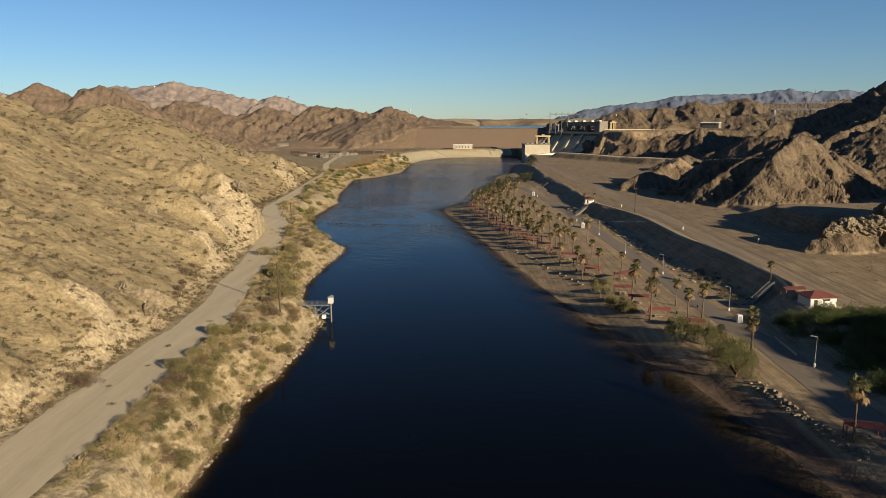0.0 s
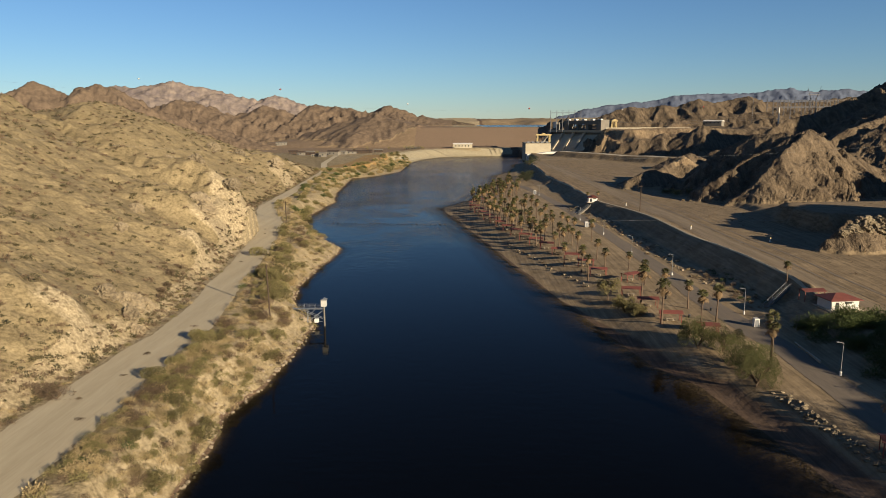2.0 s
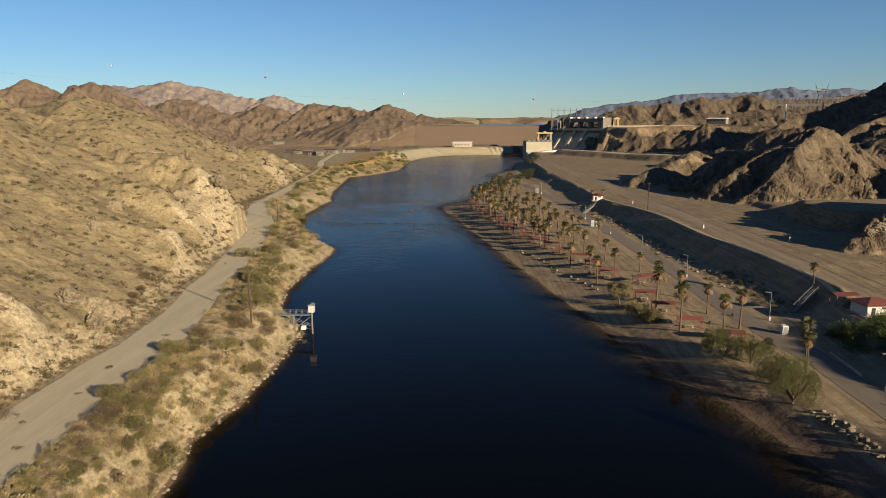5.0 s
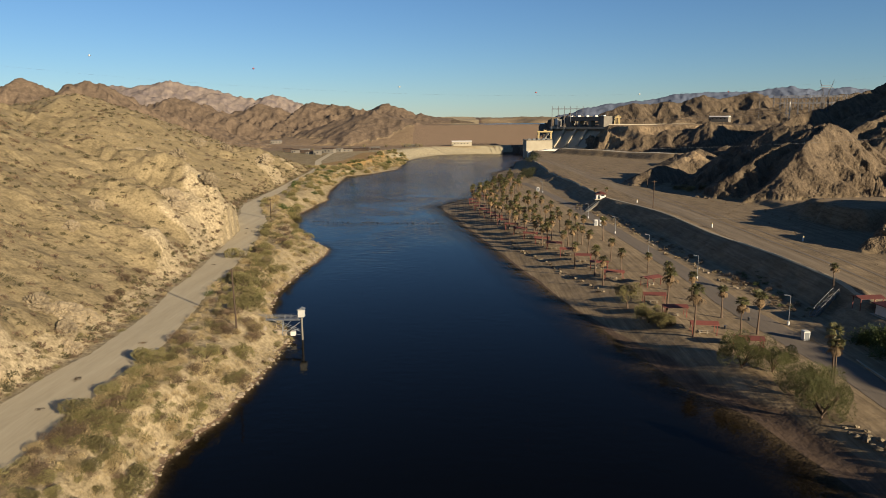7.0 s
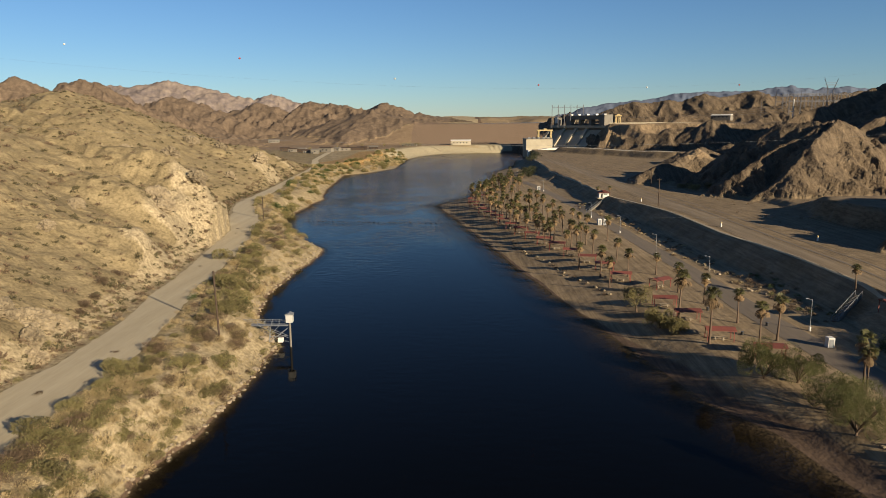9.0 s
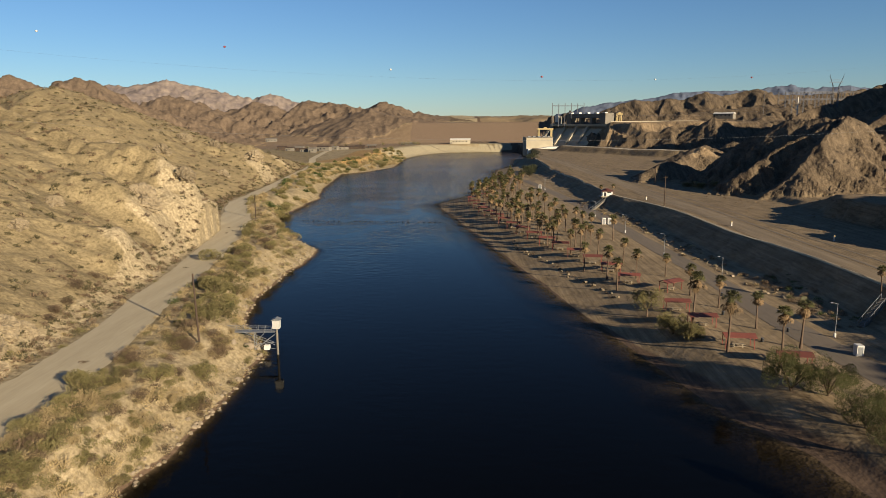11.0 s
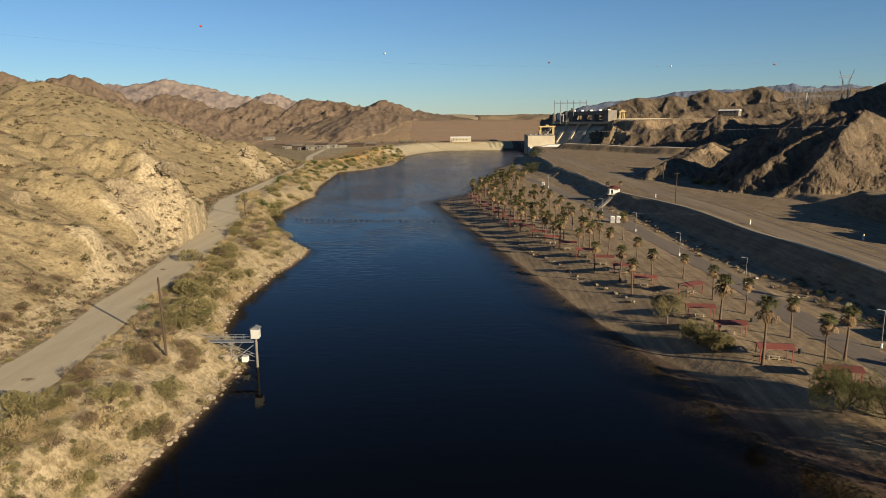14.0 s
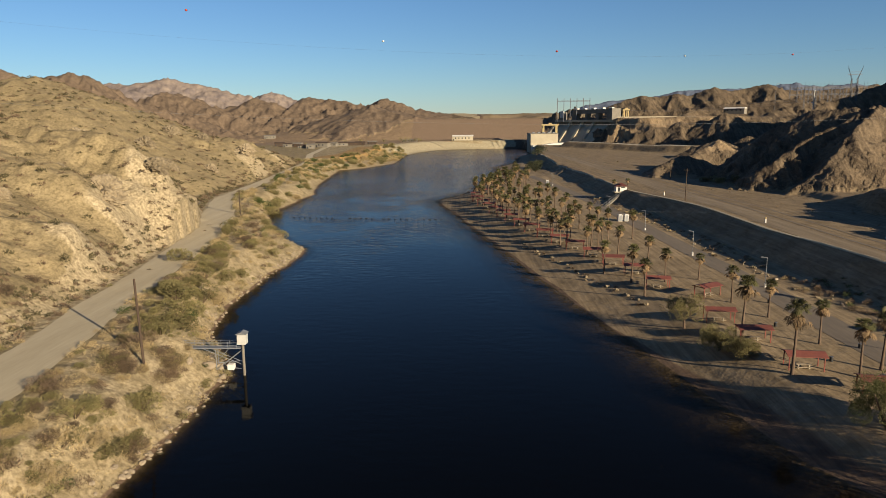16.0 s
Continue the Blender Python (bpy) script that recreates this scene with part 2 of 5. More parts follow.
M_GROUND, M_WATER = ground_material(), water_material()
M_ASPHALT = mat("worn_asphalt", (0.15, 0.118, 0.084), (0.095, 0.077, 0.057), 0.92, 0.3, 5, 0.2, 0.03, stretch=(1, 0.08, 1))
M_DIRT = mat("packed_gravel", (0.38, 0.322, 0.215), (0.29, 0.24, 0.154), 0.95, 0.3, 4, 0.3, 0.05, stretch=(1, 0.08, 1))
M_ROADPALE = mat("dusty_road", (0.18, 0.136, 0.085), (0.112, 0.083, 0.05), 0.95, 0.55, 4, 0.25, 0.04, contrast=(0.42, 0.58), stretch=(1, 0.025, 1))
M_REDROOF = mat("red_painted_metal", (0.145, 0.045, 0.031), (0.09, 0.03, 0.022), 0.65, 0.6, 8, 0.1, 0.01, vary=0.25)
M_REDPOST = mat("red_brown_post", (0.187, 0.050, 0.036), None, 0.6, 1, 9, 0.1, 0.01)
M_TRUNK = mat("palm_trunk", (0.122, 0.083, 0.054), (0.061, 0.042, 0.029), 0.95, 1.5, 12, 0.6, 0.05, vary=0.2)
M_FROND = mat("palm_frond", (0.108, 0.1, 0.037), (0.058, 0.057, 0.021), 0.6, 0.8, 6, 0, trans=0.2, vary=0.25)
M_DEAD = mat("dry_palm_frond", (0.215, 0.145, 0.075), (0.125, 0.082, 0.042), 0.9, 0.8, 6, 0, trans=0.15, vary=0.25)
M_CONC = mat("weathered_concrete", (0.360, 0.317, 0.230), (0.259, 0.223, 0.158), 0.9, 0.08, 2, 0.2, 0.05)
M_DARKCONC = mat("stained_concrete", (0.175, 0.155, 0.125), (0.1, 0.09, 0.072), 0.9, 0.12, 2, 0.2, 0.05)
M_WHITE = mat("white_paint", (0.533, 0.511, 0.468), (0.432, 0.410, 0.360), 0.7, 0.7, 7, 0.05, 0.01)
M_STEEL = mat("galvanised_steel", (0.2, 0.205, 0.205), (0.13, 0.135, 0.14), 0.55, 1, 8, 0.1, 0.01, metal=0.3)
M_DARKSTEEL = mat("dark_steel", (0.101, 0.101, 0.108), (0.065, 0.065, 0.072), 0.6, 1, 8, 0.1, 0.01, metal=0.4)
M_CABIN = mat("grey_white_paint", (0.4, 0.39, 0.36), (0.3, 0.29, 0.26), 0.7, 0.7, 7, 0.05, 0.01)
M_YELLOW = mat("yellow_paint", (0.36, 0.275, 0.125), (0.28, 0.21, 0.095), 0.6, 0.7, 7, 0.05, 0.01)
M_WOOD = mat("pole_wood", (0.06, 0.04, 0.027), (0.035, 0.023, 0.015), 0.9, 2, 12, 0.3, 0.02)
M_DARK = mat("dark_opening", (0.022, 0.022, 0.022), (0.014, 0.014, 0.014), 0.7, 1, 6, 0)
M_RED = mat("red_plastic", (0.396, 0.043, 0.029), None, 0.5, 2, 9, 0)
M_ROCK = mat("desert_rock", (0.235, 0.188, 0.118), (0.09, 0.069, 0.044), 0.95, 0.5, 4, 0.8, 0.2, vary=0.25)
M_PALEROCK = mat("pale_riprap", (0.27, 0.22, 0.155), (0.16, 0.125, 0.085), 0.95, 0.6, 4, 0.6, 0.1, vary=0.2)
M_LEAF = mat("olive_foliage", (0.205, 0.172, 0.07), (0.1, 0.088, 0.037), 0.8, 0.6, 5, 0, trans=0.25, vary=0.3)
M_DRYLEAF = mat("dull_olive_scrub", (0.115, 0.096, 0.045), (0.065, 0.055, 0.027), 0.9, 0.6, 5, 0, trans=0.15, vary=0.2)
M_GREEN = mat("green_foliage", (0.068, 0.083, 0.022), (0.032, 0.043, 0.013), 0.8, 0.6, 5, 0, trans=0.25, vary=0.25)
M_DARKLEAF = mat("dark_foliage", (0.042, 0.046, 0.018), (0.022, 0.025, 0.011), 0.8, 0.6, 5, 0, trans=0.15, vary=0.2)
M_TREE = mat("yellow_green_foliage", (0.112, 0.11, 0.036), (0.054, 0.057, 0.02), 0.8, 0.6, 5, 0, trans=0.25, vary=0.2)
M_STRAW = mat("straw_brush", (0.37, 0.285, 0.15), (0.21, 0.16, 0.082), 0.9, 0.5, 5, 0, trans=0.25, vary=0.25)
M_BRUSH = mat("grey_brown_brush", (0.137, 0.094, 0.056), (0.072, 0.050, 0.031), 0.9, 0.8, 5, 0, trans=0.1, vary=0.25)

# ---- shape helpers ----
def part(name, bm, material, parent=None, label="", smooth=False):
    me = bpy.data.meshes.new(name)
    bm.to_mesh(me)
    bm.free()
    me.materials.append(material)
    if smooth:
        for f in me.polygons:
            f.use_smooth = True
    ob = new(name, me)
    if parent:
        ob.parent = parent
    if label:
        ob["label"] = label
    return ob


def thing(name, x, y, z, turn=0.0, label="", category="", group="", kind=""):
    ob = new(name)
    ob.empty_display_size = 0.3
    ob.matrix_basis = pose(x, y, z, 0, 0, turn)
    return tagged(ob, label, category, group, kind)


def box(bm, x0, y0, z0, x1, y1, z1, bevel=0.0):
    vs = [bm.verts.new((x, y, z)) for z in (z0, z1) for y in (y0, y1) for x in (x0, x1)]
    fs = [bm.faces.new([vs[i] for i in f]) for f in ((0, 2, 3, 1), (4, 5, 7, 6), (0, 1, 5, 4), (2, 6, 7, 3), (0, 4, 6, 2), (1, 3, 7, 5))]
    if bevel:
        bmesh.ops.bevel(bm, geom=list({e for f in fs for e in f.edges}), offset=bevel, segments=1, affect="EDGES")
    return bm


def prism(bm, pts, axis, a, b):
    """A closed outline (pairs) pushed along axis 'x', 'y' or 'z' from a to b."""
    def at(p, q):
        return {"x": (q, p[0], p[1]), "y": (p[0], q, p[1]), "z": (p[0], p[1], q)}[axis]
    lo, hi = [bm.verts.new(at(p, a)) for p in pts], [bm.verts.new(at(p, b)) for p in pts]
    n = len(pts)
    bm.faces.new(lo)
    bm.faces.new(hi[::-1])
    for i in range(n):
        bm.faces.new((lo[i], hi[i], hi[(i + 1) % n], lo[(i + 1) % n]))
    bmesh.ops.recalc_face_normals(bm, faces=bm.faces)
    return bm


def tube(bm, a, b, r0, r1=None, sides=8):
    a, b = Vector(a), Vector(b)
    q = (b - a).to_track_quat("Z", "Y")
    r1 = r0 if r1 is None else r1
    rings = []
    for c, r in ((a, r0), (b, r1)):
        rings.append([bm.verts.new(c + q @ Vector((r * math.cos(6.28318 * i / sides), r * math.sin(6.28318 * i / sides), 0))) for i in range(sides)])
    for i in range(sides):
        j = (i + 1) % sides
        bm.faces.new((rings[0][i], rings[0][j], rings[1][j], rings[1][i]))
    bm.faces.new(rings[0][::-1])
    bm.faces.new(rings[1])
    return bm


def B():
    return bmesh.new()


# ---- terrain ----
LAT = np.random.RandomState(7).rand(512, 512).astype(np.float32)


def vnoise(x, y):
    xi, yi = np.floor(x).astype(int), np.floor(y).astype(int)
    fx, fy = x - xi, y - yi
    fx, fy = fx * fx * fx * (fx * (fx * 6 - 15) + 10), fy * fy * fy * (fy * (fy * 6 - 15) + 10)
    g = lambda i, j: LAT[(xi + i) % 512, (yi + j) % 512]
    return (g(0, 0) * (1 - fx) + g(1, 0) * fx) * (1 - fy) + (g(0, 1) * (1 - fx) + g(1, 1) * fx) * fy


def fbm(x, y, size, octaves=5, gain=0.5):
    """Soft noise from -1 to 1."""
    s, a, tot = 0.0, 1.0, 0.0
    for o in range(octaves):
        k = 2.03 ** o / size
        c, d = math.cos(o * 1.1), math.sin(o * 1.1)
        s = s + a * (vnoise((x * c - y * d) * k + 17.3 * o, (x * d + y * c) * k + 5.1 * o) * 2 - 1)
        tot += a
        a *= gain
    return s / tot


def ridged(x, y, size, octaves=5, gain=0.55):
    """Sharp crests and rounded gullies, 0 to 1."""
    s, a, tot = 0.0, 1.0, 0.0
    for o in range(octaves):
        k = 2.1 ** o / size
        c, d = math.cos(o * 0.8 + 0.4), math.sin(o * 0.8 + 0.4)
        v = 1 - np.abs(vnoise((x * c - y * d) * k + 31.7 * o, (x * d + y * c) * k + 9.3 * o) * 2 - 1)
        s = s + a * v * v
        tot += a
        a *= gain
    return s / tot


def ss(a, b, v):
    t = np.clip((v - a) / (b - a), 0, 1)
    return t * t * (3 - 2 * t)


def along(y, ys, vs):
    return np.interp(y, ys, vs)


# left and right waterlines, the road on the left bank and the scarp on the right: x by y
SL = ([-400, 60, 114, 131, 146, 163, 190, 200, 213, 235, 264, 306, 320, 337, 397, 418, 478, 535, 676, 702, 763, 929, 1000, 1060, 1085, 1105],
      [-55, -42, -40, -42, -39, -37.5, -36, -41, -48, -51, -50, -48, -58, -66, -86, -83, -80, -89, -97, -77, -57, -55, -42, -20, 5, 95])
SR = ([-400, 60, 98, 109, 120, 130, 146, 153, 160, 174, 190, 205, 222, 243, 255, 290, 333, 398, 440, 447, 486, 575, 707, 766, 830, 890, 910, 1105],
      [95, 67, 60, 58.2, 56.8, 55, 52.3, 48.5, 44.8, 42.3, 39.3, 36.2, 32.6, 28.5, 26, 20, 12.5, 1, -6.5, -5, 14, 32, 46, 66, 74, 80, 104, 106])
LR = ([-400, 60, 104, 127, 150, 165, 181, 206, 225, 254, 286, 307, 337, 384, 434, 466, 553, 645, 687, 760, 900],
      [-75, -62, -60.7, -61, -60.8, -60.6, -61.9, -66.6, -67.8, -72, -76.2, -79, -88, -102, -107, -108, -114, -120, -126, -140, -150])
LRW = ([60, 104, 127, 150, 165, 181, 225, 286, 307, 337, 384, 434, 900], [7.6, 7.8, 7.8, 7.2, 6.7, 6.0, 6.0, 6.4, 6.2, 7.4, 6.0, 4.6, 4])
TOP = ([-400, 60, 130, 165, 183, 196, 230, 262, 324, 356, 395, 500, 600, 760, 880], [150, 128, 108, 92, 93, 97, 94, 91, 91, 88, 82, 81, 78, 84, 104])
TOPZ = ([60, 175, 230, 330, 405, 600, 800], [7.6, 7.8, 10.0, 10.2, 8.8, 9.8, 10.5])
PR = ([-400, 60, 119, 143, 162, 178, 199, 238, 285, 325, 393, 450, 560], [90, 77, 74.3, 75.6, 75.2, 73.6, 72, 72.5, 71, 70, 67.5, 64, 55])
RIDGE = ([-400, 100, 250, 348, 425, 470, 520, 560, 600, 640, 680, 720, 760], [64, 66, 66, 64, 57, 59, 56, 51, 46, 33, 17, 5, 0])


BEACH_LINE = ([228, 240, 252, 269, 283, 300], [43.3, 40.6, 36.8, 34.4, 30.4, 25.3])
FACES = (-60, -150, 148, 72, 8)


def cone(x, y, cx, cy, rx, ry, h, turn=0.0, wob=0.3, size=60.0, power=1.0, faces=None):
    """A rocky hill of a few plane slopes meeting in ridges, with gullies running down them."""
    c, d = math.cos(radians(turn)), math.sin(radians(turn))
    u, v = ((x - cx) * c + (y - cy) * d) / rx, (-(x - cx) * d + (y - cy) * c) / ry
    r = np.sqrt(u * u + v * v)
    near = r < 1.9
    out = np.zeros_like(x)
    xs, ys, rn, un, vn = x[near], y[near], r[near], u[near], v[near]
    pull = random.Random(int(cx * 3 + cy * 7))
    plane = np.full_like(rn, -1.0)
    for f in faces or [f + pull.uniform(-14, 14) for f in FACES]:
        a = radians(f - turn)
        plane = np.maximum(plane, un * math.cos(a) + vn * math.sin(a))
    rs = plane if faces else 0.9 * plane * 1.08 + 0.1 * rn
    k = 2.3 * size
    bend = 0.16 * size * fbm(xs, ys, size * 0.6, 3)
    gully = ridged(un / (rn + 0.05) * k + xs * 0.1 + bend, vn / (rn + 0.05) * k + ys * 0.1 + bend, size * 0.6, 4)
    rough = ridged(xs, ys, size * 0.42, 5)
    rs = rs * (1 + wob * (0.55 * (0.5 - gully) + 0.75 * (0.5 - rough) + 0.4 * fbm(xs + cx, ys, size * 1.5, 3)))
    rs = rs + 0.03 * wob / 0.1 * (0.5 - gully) * np.clip(rs * 1.6, 0, 1)
    out[near] = h * np.clip(1 - rs, 0, 1) ** power * (1 + 0.1 * (rough - 0.5))
    return out


def ridge(x, y, line, slope, rib=9.0, amount=0.35, wander=5.0):
    """Top height of a bare rock ridge along a line of crest points, with ribs and gullies running down its flanks."""
    pad = max(p[2] for p in line) / slope * 1.5
    xs, ys = [p[0] for p in line], [p[1] for p in line]
    near = (x > min(xs) - pad) & (x < max(xs) + pad) & (y > min(ys) - pad) & (y < max(ys) + pad)
    out = np.full_like(x, -50.0)
    if not near.any():
        return out
    px, py = x[near], y[near]
    seed = line[0][0] * 0.37 + line[0][1] * 0.11
    wx = px + wander * fbm(px + seed, py, rib * 2.5, 4)
    wy = py + wander * fbm(px, py + seed + 70, rib * 2.5, 4)
    best, run = np.full_like(px, -50.0), 0.0
    for (ax, ay, ah), (bx, by, bh) in zip(line, line[1:]):
        ux, uy = bx - ax, by - ay
        ln = math.hypot(ux, uy)
        raw = ((wx - ax) * ux + (wy - ay) * uy) / (ln * ln)
        t = np.clip(raw, 0, 1)
        gone = np.hypot(wx - ax - t * ux, wy - ay - t * uy)
        side = np.sign((wx - ax) * uy - (wy - ay) * ux)
        spread = (raw - t) * ln
        s = run + t * ln + spread * 0.6
        ribs = ridged(s + side * 31 + seed, gone * 0.22 + side * 50, rib, 4, 0.6)
        top = ah + (bh - ah) * t
        fall = gone * slope
        best = np.maximum(best, top - fall - amount * np.minimum(fall, 14 + 0.35 * fall) * (0.55 - ribs) * 1.6)
        run += ln
    best = best + (ridged(px + seed, py, rib * 0.8, 4) - 0.5) * rib * 0.16 + (fbm(px, py + seed, rib * 0.35, 3)) * rib * 0.06
    out[near] = best
    return out


def ground_height(x, y):
    """Height of the land, and the masks of its surfaces."""
    x, y = np.asarray(x, float), np.asarray(y, float)
    jit = fbm(x * 0.2, y, 14, 3) * 1.6 * np.clip((900 - y) / 500, 0, 1)
    sl, sr = along(y, *SL) + jit, along(y, *SR) + jit * 0.35
    dl, dr = sl - x, x - sr
    lump, small = fbm(x, y, 22, 4), fbm(x, y, 5, 3)
    rough = ridged(x, y, 38, 5)
    # river bed
    deep = np.minimum(-dl, -dr)
    bed = -np.clip(np.where(-dr < -dl, np.maximum(deep * 0.1, (deep - 7) * 0.3), deep * 0.35), 0, 5)
    # left bank, road shelf, hill
    rc, rw = along(y, *LR), along(y, *LRW)
    inner, outer = rc + rw, rc - rw
    t = np.clip(dl / np.maximum(sl - inner, 4), 0, 1)
    road_z = 8 + 0.6 * np.sin(y / 60.0) * (y < 400) + np.clip((y - 640) * 0.004, 0, 2)
    bank = road_z * (0.2 * t + 0.8 * ss(-0.08, 0.58, t) - 0.8 * ss(-0.08, 0.58, 0) * (1 - t)) + (lump * 1.5 + small * 0.7) * np.clip(4 * t * (1 - t), 0, 1) * 1.1
    dd = outer - x
    rid = along(y, *RIDGE)
    cut = 1.2 + 0 * y
    for c, w, h in ((108, 11, 4.5), (143, 13, 4.5), (224, 15, 5), (262, 13, 7), (289, 11, 8), (508, 24, 9), (590, 20, 6), (640, 15, 4)):
        cut = cut + h * np.exp(-((y - c) / w) ** 2)
    cut = cut * np.clip(1 + 0.8 * fbm(x * 0.5 + 40, y, 13, 4), 0.2, 1.6)
    dv = dd - 20 * np.exp(-((y - 372) / 38) ** 2)
    prof = np.clip((dv - 2) / 112, 0, None)
    prof = prof - 0.35 * np.clip(prof - 0.75, 0, None) - 0.72 * np.clip(prof - 1.08, 0, None)
    warp = fbm(x, y, 110, 3)
    hill = rid * np.clip(prof * (1 + 0.14 * warp), 0, 1.3)
    relief = np.clip(dv / 40, 0, 1) * np.clip(rid / 35, 0.08, 1)
    crag = ss(-0.05, 0.45, fbm(x + 300, y, 70, 4))
    ribs = ridged(x * 0.55 + 90, y + 0.25 * x, 34, 3)
    hill = hill + relief * ((rough - 0.45) * 3.0 + (ribs - 0.5) * 2.6 + lump * 0.9 + small * 0.55)
    hill = hill + relief * crag * ((ridged(x, y, 16, 4) - 0.45) * 5.0 + (ridged(x + 50, y, 5.5, 3) - 0.5) * 2.4)
    hill = hill + relief * (ridged(x + 90, y, 4.5, 2) - 0.5) * 0.6
    # a dry valley behind the near spur
    gap = np.full_like(x, 1e9)
    for (ax, ay), (bx, by) in (((-93, 350), (-150, 366)), ((-150, 366), (-205, 396)), ((-205, 396), (-270, 450))):
        q = np.clip(((x - ax) * (bx - ax) + (y - ay) * (by - ay)) / ((bx - ax) ** 2 + (by - ay) ** 2), 0, 1)
        gap = np.minimum(gap, np.hypot(x - ax - q * (bx - ax), y - ay - q * (by - ay)))
    hill = hill - 12 * np.exp(-((gap + 3 * lump) / 19) ** 2) * ss(4, 40, dd)
    hill = np.where((y > 180) & (y < 420) & (dd > 0), np.maximum(hill, ridge(x, y, ((-92, 288, 12), (-102, 293, 21), (-128, 300, 34), (-152, 306, 42), (-190, 325, 52)), 0.6, 9, 0.2)), hill)
    hill = hill + cut * ss(0.5, 9 + 4 * lump, dv) * (0.75 + 0.5 * rough) * (1 - 0.92 * ss(14, 62, dd))
    left = np.where(dd > 0, road_z + hill, np.where(t < 1, bank, road_z))
    # right bank: beach, park, scarp, upper flat
    top, topz = along(y, *TOP), along(y, *TOPZ)
    rz = 0.1 * np.clip(dr, 0, 6) + 2.7 * ss(0.1, 1, dr / along(y, [165, 250], [12.5, 21.0])) + 0.8 * ss(20, 40, dr) + lump * 0.15 * ss(2, 8, dr)
    sc = 0.18 * ss(0, 1, (x - (top - 16)) / 10) + 0.82 * np.clip((x - (top - 6.5)) / along(y, [400, 470], [6.3, 9.5]) + along(y, [400, 470], [0.12, 0.4]) * lump + 0.08 * small, 0, 1)
    fl = 1 - sc * (1 - sc) * 4
    right = rz + np.clip(topz - rz, 0, None) * sc + (small * 0.6 + lump * 0.5) * (1 - fl)
    right = right + np.clip((x - 130) / 60, 0, 1) * (lump * 0.6 + fbm(x, y, 60, 3) * 1.2) * (y > 60)
    right = right + along(y, [180, 195, 250, 275], [0.7, 1.5, 1.5, 0.8]) * np.exp(-((x - top - 2.0) / 1.6) ** 2) * (y > 185) * (y < 700)
    # scrub plateau with a steep bank
    bank_y = along(x, [143, 150, 172, 210, 300], [288, 278, 269, 259, 240]) + 2 * small
    bank_x = along(y, [270, 312, 330], [142, 142, 149]) + 2 * small
    plateau = ss(0, 6, x - bank_x) * ss(0, 6, y - bank_y) * (1 - 0.75 * ss(318, 348, y - 0.1 * (x - 150))) * (y < 420) * (x < 420)
    right = right + plateau * np.clip(17.8 - right, 0, None)
    px, py = 85.0, -145.0
    tt = np.clip(((x - 140) * px + (y - 880) * py) / (px * px + py * py), 0, 1)
    dist = np.hypot(x - 140 - tt * px, y - 880 - tt * py)
    right = right + 6.0 * (1 - ss(6.5, np.where(x > 140 + tt * px, 40, 17) + 4 * lump, dist)) * (y > 600)
    z = np.where(deep > 0, bed, np.where(dl > 0, left, right))
    brown = np.zeros_like(x)
    # rocky hills on the right
    hills = [(275, 532, 56, 46, 34, 0), (310, 500, 85, 60, 46, 30), (338, 545, 100, 75, 58, 20),
             
             # out of view; added to shade the tall hill's right flank
             (352, 300, 100, 95, 58, 0),
             (216, 640, 36, 26, 15, 15), (246, 655, 30, 24, 18, 0), (295, 690, 52, 36, 27, 10), (335, 640, 60, 40, 32, 0),
             (385, 650, 85, 60, 60, -15), (470, 665, 130, 85, 84, -25), (500, 1010, 140, 80, 30, 0), (352, 700, 50, 34, 44, 0), (540, 640, 190, 120, 78, -30), (420, 580, 90, 70, 48, 0),
             (303, 850, 62, 52, 38, 0), (390, 800, 90, 55, 42, 20), (262, 872, 50, 42, 30, 0), (380, 900, 110, 80, 40, 0)]
    hz = np.zeros_like(x)
    for i, (cx, cy, rx, ry, h, a) in enumerate(hills):
        hz = np.maximum(hz, cone(x, y, cx, cy, rx * 1.12, ry * 1.12, h * 1.0, a, 0.16, max(18, rx * 0.4)))
    # ridges by their crests: the tall hill and its spurs, the pale knoll, the rims of the hollow, the dark ridge; added
    # out of view for shade: the spur over the park, a hill at the right
    rock = np.full_like(x, -50.0)
